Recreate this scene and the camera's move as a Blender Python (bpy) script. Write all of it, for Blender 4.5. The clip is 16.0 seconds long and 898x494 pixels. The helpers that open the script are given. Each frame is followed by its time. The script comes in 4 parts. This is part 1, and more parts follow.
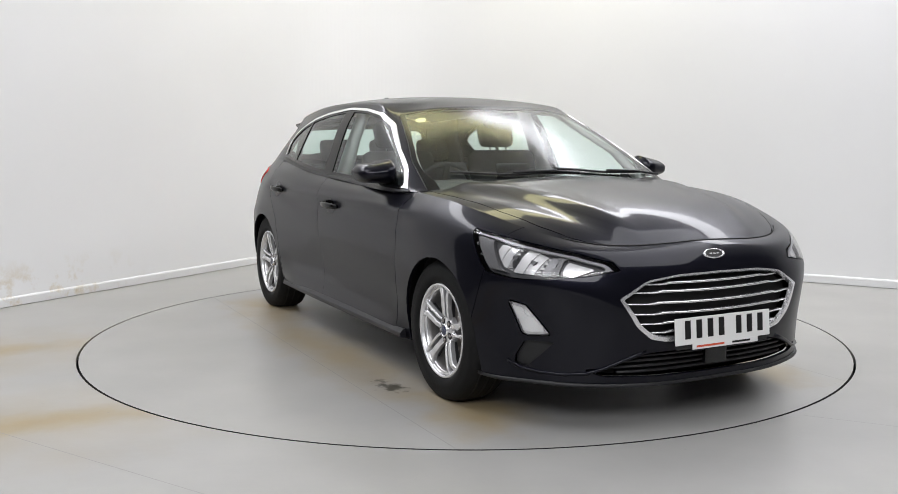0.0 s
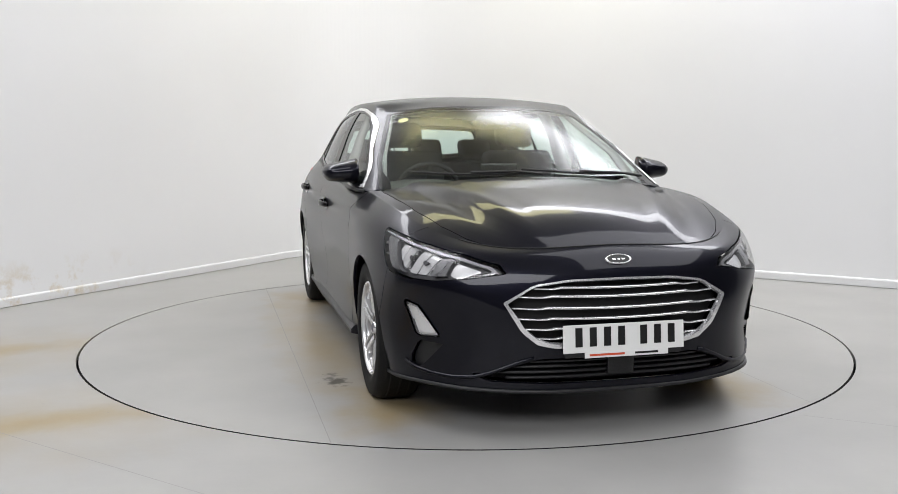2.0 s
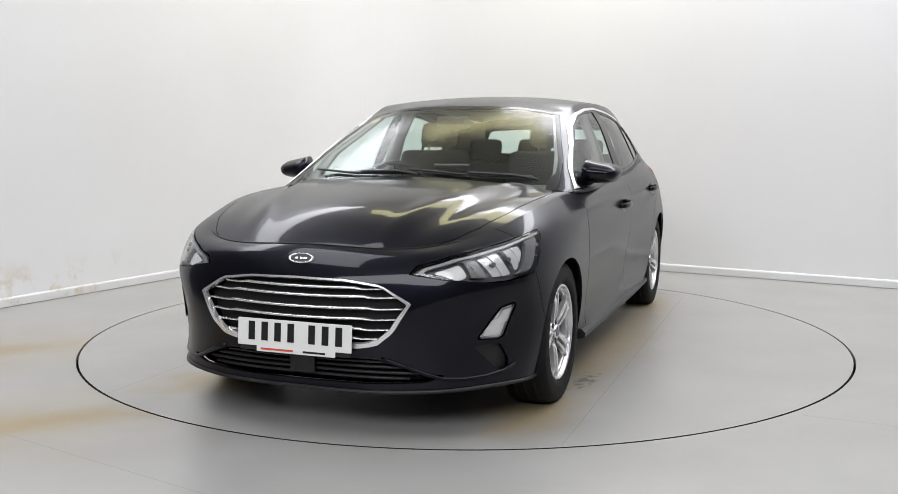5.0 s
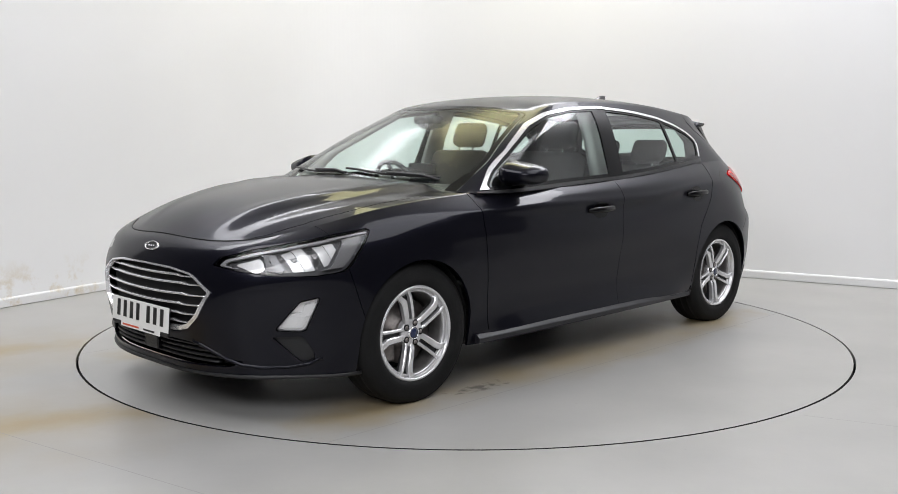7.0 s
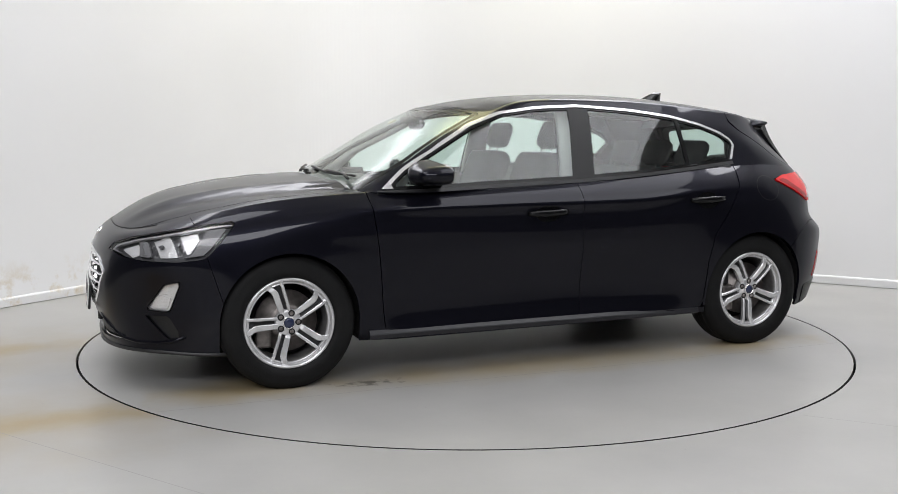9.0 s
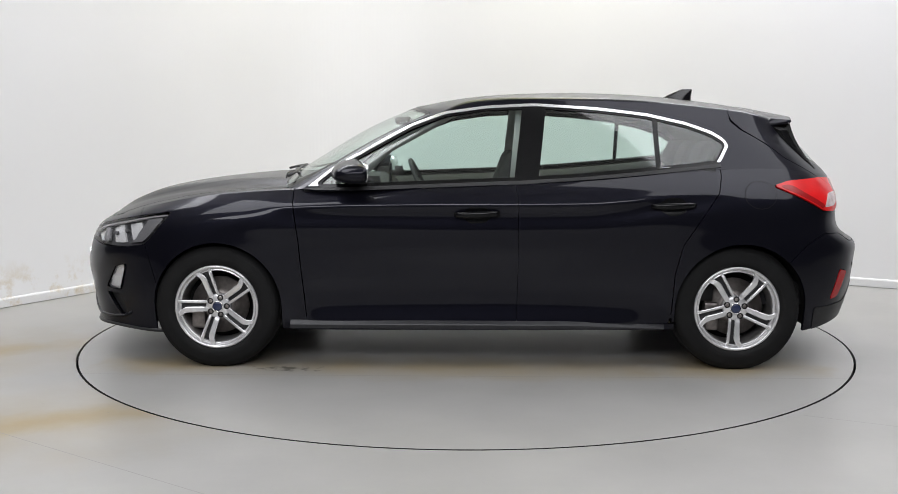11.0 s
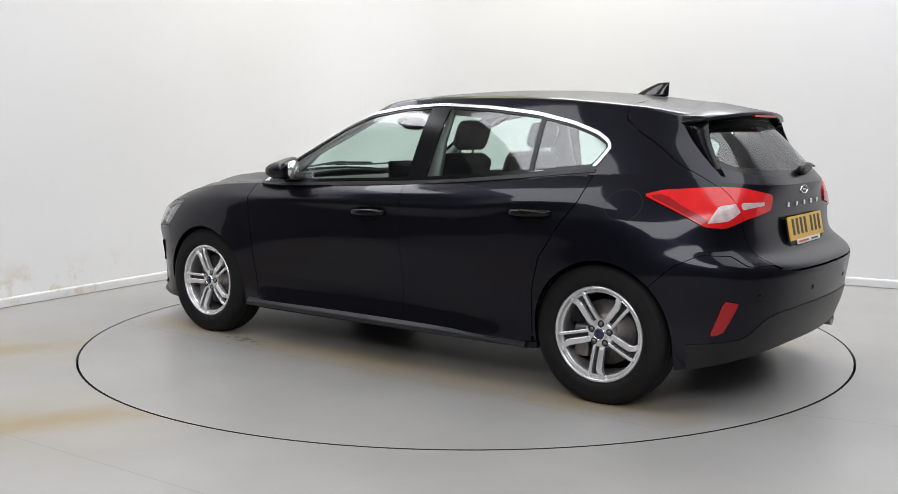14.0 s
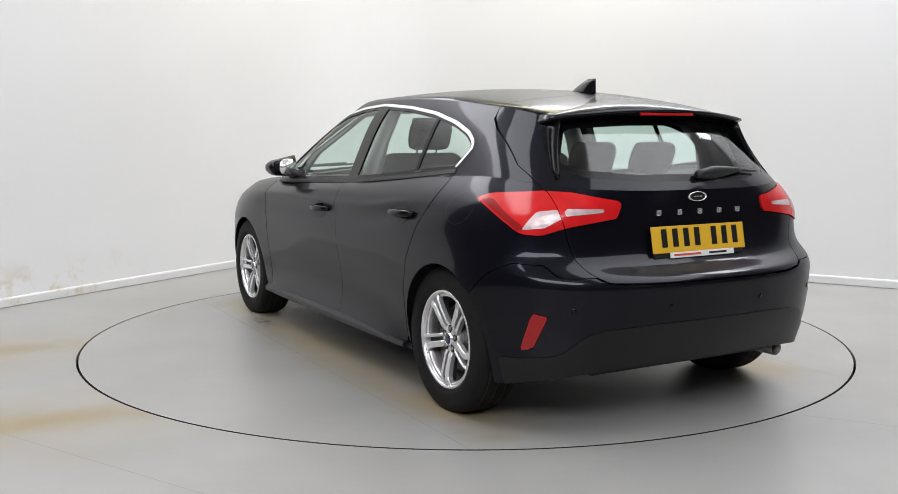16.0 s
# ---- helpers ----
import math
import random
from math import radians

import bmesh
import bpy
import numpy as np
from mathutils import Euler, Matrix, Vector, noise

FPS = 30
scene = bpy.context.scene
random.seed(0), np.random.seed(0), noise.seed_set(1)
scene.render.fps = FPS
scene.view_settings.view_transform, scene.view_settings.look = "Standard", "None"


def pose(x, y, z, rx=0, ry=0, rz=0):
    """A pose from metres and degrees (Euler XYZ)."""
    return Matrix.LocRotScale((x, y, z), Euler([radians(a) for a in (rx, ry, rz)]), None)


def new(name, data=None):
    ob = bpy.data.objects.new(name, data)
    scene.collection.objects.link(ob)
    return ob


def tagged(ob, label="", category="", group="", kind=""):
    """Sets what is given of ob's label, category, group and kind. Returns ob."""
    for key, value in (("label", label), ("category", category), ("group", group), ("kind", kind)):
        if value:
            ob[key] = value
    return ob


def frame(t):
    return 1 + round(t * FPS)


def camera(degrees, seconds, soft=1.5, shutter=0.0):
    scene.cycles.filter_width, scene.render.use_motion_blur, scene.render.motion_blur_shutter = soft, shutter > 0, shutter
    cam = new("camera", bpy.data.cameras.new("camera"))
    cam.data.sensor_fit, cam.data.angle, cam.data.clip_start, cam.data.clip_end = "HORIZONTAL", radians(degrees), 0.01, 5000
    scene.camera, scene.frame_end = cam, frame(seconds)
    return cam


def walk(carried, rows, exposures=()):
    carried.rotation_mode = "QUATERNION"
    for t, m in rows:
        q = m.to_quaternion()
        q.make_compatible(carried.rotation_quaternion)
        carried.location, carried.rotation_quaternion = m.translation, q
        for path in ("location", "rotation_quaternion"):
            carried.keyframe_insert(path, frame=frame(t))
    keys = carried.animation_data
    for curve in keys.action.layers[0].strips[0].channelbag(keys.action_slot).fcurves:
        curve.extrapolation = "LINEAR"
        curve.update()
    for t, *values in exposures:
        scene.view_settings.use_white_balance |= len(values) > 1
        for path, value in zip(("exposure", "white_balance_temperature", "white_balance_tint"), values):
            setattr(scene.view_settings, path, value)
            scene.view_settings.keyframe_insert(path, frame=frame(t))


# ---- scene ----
from mathutils.bvhtree import BVHTree

# ---- camera: a fixed stand in front of the turntable ----
cam = camera(50.57, 16.0, soft=0.8)
STAND = pose(0, -5.8006, 1.2149, 90 - 6.774, 0.018, 0.89)
walk(cam, [(0, STAND), (16, STAND)])

# ---- light ----
world = bpy.data.worlds.new("world")
scene.world = world
world.use_nodes = True
world.node_tree.nodes["Background"].inputs[0].default_value = (0.02, 0.02, 0.022, 1)
world.node_tree.nodes["Background"].inputs[1].default_value = 1.0
scene.view_settings.exposure = 0.20
CEIL = 4.3


def area(name, place, size, power, colour):
    data = bpy.data.lights.new(name, "AREA")
    data.shape, data.size, data.size_y = "RECTANGLE", size[0], size[1]
    data.energy, data.color = power, colour
    lamp = new(name, data)
    lamp.matrix_world = Matrix.Translation(place) @ pose(0, 0, 0, 0, 0, size[2])
    return lamp


area("lamp_panel", (-2.4, -2.4, CEIL - 0.12), (3.2, 1.7, 60), 76, (0.95, 0.96, 1.0))
area("lamp_panel", (3.1, -2.2, CEIL - 0.12), (4.4, 3.2, -60), 112, (0.95, 0.96, 1.0))
area("lamp_panel", (0.1, 1.75, CEIL - 0.12), (2.2, 0.9, 0), 26, (1.0, 0.94, 0.5))
area("lamp_panel", (-2.55, 1.25, CEIL - 0.12), (4.4, 0.7, 59.6), 66, (0.95, 0.955, 1.0))
area("lamp_panel", (2.35, 1.75, CEIL - 0.12), (4.4, 0.9, -30.4), 116, (0.95, 0.955, 1.0))
# unseen fill panel behind the camera, added to brighten the front
area("lamp_panel", (-1.2, -8.0, CEIL - 0.12), (7.0, 3.4, 0), 480, (0.95, 0.96, 1.0))


# ---- materials ----
def material(name, colour, rough=0.5, metal=0.0, bump=0.0, scale=40.0, vary=0.0, vscale=2.0, coat=0.0, spec=0.5):
    mat = bpy.data.materials.new(name)
    mat.use_nodes = True
    nt = mat.node_tree
    b = nt.nodes["Principled BSDF"]
    b.inputs["Base Color"].default_value = (*colour, 1)
    b.inputs["Roughness"].default_value = rough
    b.inputs["Metallic"].default_value = metal
    b.inputs["Coat Weight"].default_value = coat
    b.inputs["Coat Roughness"].default_value = 0.05
    b.inputs["Specular IOR Level"].default_value = spec
    tc = nt.nodes.new("ShaderNodeTexCoord")
    if vary:
        n = nt.nodes.new("ShaderNodeTexNoise")
        n.inputs["Scale"].default_value, n.inputs["Detail"].default_value = vscale, 6
        nt.links.new(tc.outputs["Object"], n.inputs["Vector"])
        r = nt.nodes.new("ShaderNodeValToRGB")
        r.color_ramp.elements[0].position, r.color_ramp.elements[1].position = 0.3, 0.7
        r.color_ramp.elements[0].color = (*[c * (1 - vary) for c in colour], 1)
        r.color_ramp.elements[1].color = (*[min(1, c * (1 + vary)) for c in colour], 1)
        nt.links.new(n.outputs["Fac"], r.inputs["Fac"])
        nt.links.new(r.outputs["Color"], b.inputs["Base Color"])
    if bump:
        n = nt.nodes.new("ShaderNodeTexNoise")
        n.inputs["Scale"].default_value, n.inputs["Detail"].default_value = scale, 4
        nt.links.new(tc.outputs["Object"], n.inputs["Vector"])
        k = nt.nodes.new("ShaderNodeBump")
        k.inputs["Strength"].default_value, k.inputs["Distance"].default_value = bump, 0.004
        nt.links.new(n.outputs["Fac"], k.inputs["Height"])
        nt.links.new(k.outputs["Normal"], b.inputs["Normal"])
    return mat


def pane_material(name, tint, gloss=0.0, rough=0.0):
    """Clear sheet: tinted see-through with a mirror gloss that grows at grazing angles."""
    mat = bpy.data.materials.new(name)
    mat.use_nodes = True
    nt = mat.node_tree
    nt.nodes.remove(nt.nodes["Principled BSDF"])
    out = nt.nodes["Material Output"]
    clear = nt.nodes.new("ShaderNodeBsdfTransparent")
    clear.inputs[0].default_value = (*tint, 1)
    shine = nt.nodes.new("ShaderNodeBsdfGlossy")
    shine.inputs["Roughness"].default_value = rough
    face = nt.nodes.new("ShaderNodeLayerWeight")
    face.inputs[0].default_value = 0.5
    power = nt.nodes.new("ShaderNodeMath")
    power.operation = "POWER"
    power.inputs[1].default_value = 5.0
    add = nt.nodes.new("ShaderNodeMath")
    add.operation = "MULTIPLY_ADD"
    add.inputs[1].default_value, add.inputs[2].default_value = 0.9, 0.035 + gloss
    mix = nt.nodes.new("ShaderNodeMixShader")
    nt.links.new(face.outputs["Facing"], power.inputs[0])
    nt.links.new(power.outputs[0], add.inputs[0])
    nt.links.new(add.outputs[0], mix.inputs[0])
    nt.links.new(clear.outputs[0], mix.inputs[1])
    nt.links.new(shine.outputs[0], mix.inputs[2])
    nt.links.new(mix.outputs[0], out.inputs[0])
    return mat


PAINT = material("midnight_paint", (0.0078, 0.0078, 0.0130), 0.34, 0.60, coat=0.48, spec=0.0)
SATIN = material("satin_black_plastic", (0.012, 0.012, 0.013), 0.45, bump=0.15, scale=600)
PIANO = material("piano_black_trim", (0.004, 0.004, 0.0045), 0.22, spec=0.25)
GLOSSB = material("gloss_black_plastic", (0.006, 0.006, 0.007), 0.12)
RUBBER = material("tyre_rubber", (0.007, 0.007, 0.0072), 0.7, bump=0.3, scale=120, vary=0.25, vscale=9, spec=0.2)
ALLOY = material("silver_alloy", (0.74, 0.74, 0.75), 0.27, 0.65, vary=0.06, vscale=40, coat=0.5)
# dark colour standing for the shade between the wheel spokes
GAPSHADE = material("spoke_gap_shade", (0.03, 0.03, 0.032), 0.45, 0.4)
BARREL = material("darker_alloy_barrel", (0.30, 0.29, 0.285), 0.4, 0.7, vary=0.2, vscale=25)
LAMPG = material("grey_lamp_bezel", (0.085, 0.085, 0.09), 0.4)
BEZEL = material("silver_lamp_bezel", (0.26, 0.26, 0.27), 0.35, 0.4)
SILLP = material("satin_dark_skirt", (0.011, 0.011, 0.014), 0.42, spec=0.5)
CHROME = material("chrome", (0.82, 0.82, 0.83), 0.16, 0.75)
SATCHROME = material("satin_chrome", (0.84, 0.84, 0.85), 0.22, 0.75)
REDR = material("red_reflector", (0.32, 0.006, 0.008), 0.25, bump=0.4, scale=150)
DARK = material("dark_cavity", (0.003, 0.003, 0.003), 0.8)
STEEL = material("brake_steel", (0.22, 0.20, 0.19), 0.45, 0.9, vary=0.3, vscale=30)
GLASS = pane_material("green_tinted_glass", (0.80, 0.92, 0.88), 0.055, 0.05)
SCREEN = pane_material("windscreen_glass", (0.86, 0.95, 0.91), 0.02, 0.20)
LENS = pane_material("clear_lamp_lens", (0.95, 0.95, 0.95), 0.0)
SHROUD = material("silver_grey_lamp_shroud", (0.15, 0.15, 0.155), 0.4, 0.2)
VALANCE = material("dark_valance_plastic", (0.009, 0.009, 0.010), 0.38, bump=0.1, scale=600, spec=0.3)
CLEARI = material("clear_inset_lens", (0.62, 0.50, 0.50), 0.22, 0.2, bump=0.8, scale=70, vary=0.25, vscale=22, coat=0.4)
# deeper red that stands for shading within the tail light
REDSHADE = material("shaded_red_lens", (0.30, 0.006, 0.008), 0.25, coat=0.3, spec=0.3)
REDL = material("red_lamp_lens", (0.62, 0.012, 0.014), 0.22, vary=0.18, vscale=7, coat=0.35, spec=0.3)
REFL = material("bright_reflector", (0.80, 0.80, 0.81), 0.2, 0.35, bump=0.6, scale=50)
FOGR = material("bright_fog_reflector", (0.80, 0.80, 0.80), 0.25, 0.3, bump=0.8, scale=60)
CLOTH = material("charcoal_seat_cloth", (0.022, 0.022, 0.024), 0.9, bump=0.4, scale=500, vary=0.2, vscale=14)
TRIMG = material("pale_grey_lining", (0.42, 0.42, 0.40), 0.85)
DASH = material("dashboard_plastic", (0.018, 0.018, 0.019), 0.6, bump=0.2, scale=400)
WHITEP = material("white_plate", (0.78, 0.78, 0.76), 0.35)
YELLOWP = material("yellow_plate", (0.72, 0.42, 0.03), 0.35)
INK = material("black_ink", (0.008, 0.008, 0.008), 0.4)
REDINK = material("red_ink", (0.6, 0.09, 0.04), 0.5)
BLUEE = material("dark_blue_enamel", (0.012, 0.02, 0.06), 0.25, coat=0.6)
YSTICK = material("cream_yellow_sticker", (0.75, 0.66, 0.30), 0.5)


def wall_material(tone=0.74):
    mat = material("white_wall_paint", (tone, tone, tone * 1.01), 0.7, bump=0.08, scale=25, vary=0.02, vscale=0.7)
    nt = mat.node_tree
    b = nt.nodes["Principled BSDF"]
    tc = nt.nodes.new("ShaderNodeTexCoord")
    sep = nt.nodes.new("ShaderNodeSeparateXYZ")
    nt.links.new(tc.outputs["Object"], sep.inputs[0])
    n = nt.nodes.new("ShaderNodeTexNoise")
    n.inputs["Scale"].default_value, n.inputs["Detail"].default_value, n.inputs["Roughness"].default_value = 4.5, 8, 0.65
    nt.links.new(tc.outputs["Object"], n.inputs["Vector"])
    low = nt.nodes.new("ShaderNodeMapRange")
    low.inputs[1].default_value, low.inputs[2].default_value = 0.34, 0.05
    nt.links.new(sep.outputs[2], low.inputs[0])
    thr = nt.nodes.new("ShaderNodeMapRange")
    thr.inputs[1].default_value, thr.inputs[2].default_value = 0.51, 0.66
    nt.links.new(n.outputs["Fac"], thr.inputs[0])
    mul = nt.nodes.new("ShaderNodeMath")
    mul.operation = "MULTIPLY"
    nt.links.new(low.outputs[0], mul.inputs[0])
    nt.links.new(thr.outputs[0], mul.inputs[1])
    west = nt.nodes.new("ShaderNodeMapRange")
    west.inputs[1].default_value, west.inputs[2].default_value = -2.6, -2.95
    nt.links.new(sep.outputs[0], west.inputs[0])
    both_mul = nt.nodes.new("ShaderNodeMath")
    both_mul.operation = "MULTIPLY"
    nt.links.new(mul.outputs[0], both_mul.inputs[0])
    nt.links.new(west.outputs[0], both_mul.inputs[1])
    mix = nt.nodes.new("ShaderNodeMixRGB")
    mix.inputs[2].default_value = (0.52, 0.42, 0.26, 1)
    nt.links.new(both_mul.outputs[0], mix.inputs[0])
    src = b.inputs["Base Color"].links[0].from_socket
    nt.links.new(src, mix.inputs[1])
    nt.links.new(mix.outputs[0], b.inputs["Base Color"])
    return mat


def floor_material(name, spots, wet=()):
    """Grey painted floor with fine scuffs; spots: rusty patches (x, y, half length, half width, turn, strength);
    wet: broken dark oily marks (x, y, half length, half width, turn)."""
    mat = material(name, (0.318, 0.313, 0.300), 0.33, bump=0.05, scale=30, vary=0.08, vscale=1.6)
    nt = mat.node_tree
    b = nt.nodes["Principled BSDF"]
    tc = nt.nodes.new("ShaderNodeTexCoord")
    n = nt.nodes.new("ShaderNodeTexNoise")
    n.inputs["Scale"].default_value, n.inputs["Detail"].default_value = 4.0, 7
    nt.links.new(tc.outputs["Object"], n.inputs["Vector"])
    for x, y, a, w, turn, amount in spots:
        mp = nt.nodes.new("ShaderNodeMapping")
        mp.vector_type = "TEXTURE"
        mp.inputs["Location"].default_value = (x, y, 0)
        mp.inputs["Rotation"].default_value = (0, 0, radians(turn))
        mp.inputs["Scale"].default_value = (a, w, 1)
        nt.links.new(tc.outputs["Object"], mp.inputs[0])
        ln = nt.nodes.new("ShaderNodeVectorMath")
        ln.operation = "LENGTH"
        nt.links.new(mp.outputs[0], ln.inputs[0])
        wob = nt.nodes.new("ShaderNodeMath")
        wob.operation = "MULTIPLY_ADD"
        wob.inputs[1].default_value = 1.3
        nt.links.new(n.outputs["Fac"], wob.inputs[0])
        nt.links.new(ln.outputs["Value"], wob.inputs[2])
        mr = nt.nodes.new("ShaderNodeMapRange")
        mr.inputs[1].default_value, mr.inputs[2].default_value = 1.65, 0.75
        mr.inputs[3].default_value, mr.inputs[4].default_value = 0.0, amount
        nt.links.new(wob.outputs[0], mr.inputs[0])
        mix = nt.nodes.new("ShaderNodeMixRGB")
        mix.inputs[2].default_value = (0.29, 0.225, 0.12, 1)
        nt.links.new(mr.outputs[0], mix.inputs[0])
        nt.links.new(b.inputs["Base Color"].links[0].from_socket, mix.inputs[1])
        nt.links.new(mix.outputs[0], b.inputs["Base Color"])
    for x, y, a, w, turn in wet:
        mp = nt.nodes.new("ShaderNodeMapping")
        mp.vector_type = "TEXTURE"
        mp.inputs["Location"].default_value = (x, y, 0)
        mp.inputs["Rotation"].default_value = (0, 0, radians(turn))
        mp.inputs["Scale"].default_value = (a, w, 1)
        nt.links.new(tc.outputs["Object"], mp.inputs[0])
        ln = nt.nodes.new("ShaderNodeVectorMath")
        ln.operation = "LENGTH"
        nt.links.new(mp.outputs[0], ln.inputs[0])
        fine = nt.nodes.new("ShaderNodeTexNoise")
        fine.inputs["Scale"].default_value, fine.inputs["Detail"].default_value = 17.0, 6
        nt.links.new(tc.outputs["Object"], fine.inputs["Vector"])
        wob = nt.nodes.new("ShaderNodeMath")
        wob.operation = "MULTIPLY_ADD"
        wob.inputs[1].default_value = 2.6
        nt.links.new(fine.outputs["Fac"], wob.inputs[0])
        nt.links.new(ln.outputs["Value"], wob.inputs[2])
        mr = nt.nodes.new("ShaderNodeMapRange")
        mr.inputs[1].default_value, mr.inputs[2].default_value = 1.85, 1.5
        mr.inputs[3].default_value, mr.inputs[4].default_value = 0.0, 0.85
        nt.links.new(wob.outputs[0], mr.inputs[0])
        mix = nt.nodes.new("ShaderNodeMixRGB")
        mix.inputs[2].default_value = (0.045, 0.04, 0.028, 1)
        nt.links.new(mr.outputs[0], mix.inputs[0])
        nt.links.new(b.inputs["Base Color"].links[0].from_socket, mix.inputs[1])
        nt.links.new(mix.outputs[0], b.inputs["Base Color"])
    # fine dark specks
    v = nt.nodes.new("ShaderNodeTexNoise")
    v.inputs["Scale"].default_value, v.inputs["Detail"].default_value = 26, 3
    nt.links.new(tc.outputs["Object"], v.inputs["Vector"])
    mr = nt.nodes.new("ShaderNodeMapRange")
    mr.inputs[1].default_value, mr.inputs[2].default_value = 0.74, 0.80
    mr.inputs[3].default_value, mr.inputs[4].default_value = 0.0, 0.5
    nt.links.new(v.outputs["Fac"], mr.inputs[0])
    mix = nt.nodes.new("ShaderNodeMixRGB")
    mix.inputs[2].default_value = (0.16, 0.15, 0.14, 1)
    nt.links.new(mr.outputs[0], mix.inputs[0])
    nt.links.new(b.inputs["Base Color"].links[0].from_socket, mix.inputs[1])
    nt.links.new(mix.outputs[0], b.inputs["Base Color"])
    return mat


WALL = wall_material()
SKIRT = wall_material(0.69)
FLOOR = floor_material("grey_floor_paint", [(-2.75, -0.68, 1.15, 0.19, 31, 1.0), (-1.92, -1.98, 1.15, 0.20, 33, 1.0), (-2.9, -0.75, 1.4, 0.8, 25, 0.4), (-2.0, -2.0, 1.3, 0.8, 25, 0.4)])
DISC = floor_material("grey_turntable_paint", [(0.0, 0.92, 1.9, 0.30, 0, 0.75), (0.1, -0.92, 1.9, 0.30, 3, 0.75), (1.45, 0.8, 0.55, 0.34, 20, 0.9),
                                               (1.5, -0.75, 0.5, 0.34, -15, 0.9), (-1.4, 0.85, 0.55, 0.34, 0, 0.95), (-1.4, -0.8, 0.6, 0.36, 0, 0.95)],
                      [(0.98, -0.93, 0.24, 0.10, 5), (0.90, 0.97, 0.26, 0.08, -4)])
CEILM = material("ceiling_white", (0.80, 0.80, 0.79), 0.9)
# near-black, so the unseen walls give the car dark reflections
DIMWALL = material("dark_unseen_wall", (0.03, 0.03, 0.032), 0.8, vary=0.1, vscale=1)


# ---- mesh helpers ----
def link(name, bm, mat, parent=None, label="", smooth=True):
    me = bpy.data.meshes.new(name)
    bm.normal_update()
    bm.to_mesh(me)
    bm.free()
    if mat:
        me.materials.append(mat)
    for f in me.polygons:
        f.use_smooth = smooth
    ob = new(name, me)
    if parent:
        ob.parent = parent
    if label:
        ob["label"] = label
    return ob


def part(name, bm, mat, parent, label="", smooth=True):
    return link(name, bm, mat, parent, label, smooth)


def box(bm, c, s, m=None, bevel=0.0):
    """A box round c with full sizes s, edges bevelled."""
    r = bmesh.ops.create_cube(bm, size=1.0)
    vs = r["verts"]
    for v in vs:
        v.co = Vector((v.co.x * s[0], v.co.y * s[1], v.co.z * s[2]))
    if bevel:
        es = list({e for v in vs for e in v.link_edges})
        g = bmesh.ops.bevel(bm, geom=es, offset=bevel, segments=2, profile=0.5, affect="EDGES")
        vs = list({v for f in g["faces"] for v in f.verts} | {v for v in vs if v.is_valid})
    t = Matrix.Translation(c) @ (m or Matrix())
    for v in vs:
        v.co = t @ v.co
    return vs


def ring_sweep(bm, path, sect, closed=True, cap=False):
    """Sweep: path gives frames (centre, side, up); sect points (a, b)."""
    rows = [[bm.verts.new(c + s * a + u * b) for a, b in sect] for c, s, u in path]
    n, k = len(rows), len(sect)
    for i in range(n if closed else n - 1):
        for j in range(k):
            bm.faces.new((rows[i][j], rows[(i + 1) % n][j], rows[(i + 1) % n][(j + 1) % k], rows[i][(j + 1) % k]))
    if cap and not closed:
        bm.faces.new(rows[0][::-1])
        bm.faces.new(rows[-1])


def tube(bm, pts, radius, sides=8, flat=1.0):
    """A round bar along pts; flat squashes it in height."""
    pts = [Vector(q) for q in pts]
    path = []
    for i, q in enumerate(pts):
        d = (pts[min(i + 1, len(pts) - 1)] - pts[max(i - 1, 0)]).normalized()
        ref = Vector((0, 0, 1)) if abs(d.z) < 0.9 else Vector((1, 0, 0))
        s = d.cross(ref).normalized()
        path.append((q, s, s.cross(d).normalized()))
    r = radius if callable(radius) else (lambda i: radius)
    rows = []
    for i, (c, s, u) in enumerate(path):
        rows.append([bm.verts.new(c + s * math.cos(a) * r(i) + u * math.sin(a) * r(i) * flat) for a in [2 * math.pi * j / sides for j in range(sides)]])
    for i in range(len(rows) - 1):
        for j in range(sides):
            bm.faces.new((rows[i][j], rows[i][(j + 1) % sides], rows[i + 1][(j + 1) % sides], rows[i + 1][j]))
    bm.faces.new(rows[0][::-1])
    bm.faces.new(rows[-1])


def lathe(bm, profile, m, seg=64):
    """Turn a profile of (radius, height) round the axis z, placed by m."""
    rows = []
    for r, hgt in profile:
        if r < 1e-6:
            rows.append([bm.verts.new(m @ Vector((0, 0, hgt)))])
        else:
            rows.append([bm.verts.new(m @ Vector((r * math.cos(a), r * math.sin(a), hgt))) for a in [2 * math.pi * j / seg for j in range(seg)]])
    for a, b in zip(rows, rows[1:]):
        for j in range(seg):
            k = (j + 1) % seg
            if len(a) == 1 and len(b) > 1:
                bm.faces.new((a[0], b[j], b[k]))
            elif len(b) == 1 and len(a) > 1:
                bm.faces.new((a[j], b[0], a[k]))
            elif len(a) > 1:
                bm.faces.new((a[j], b[j], b[k], a[k]))


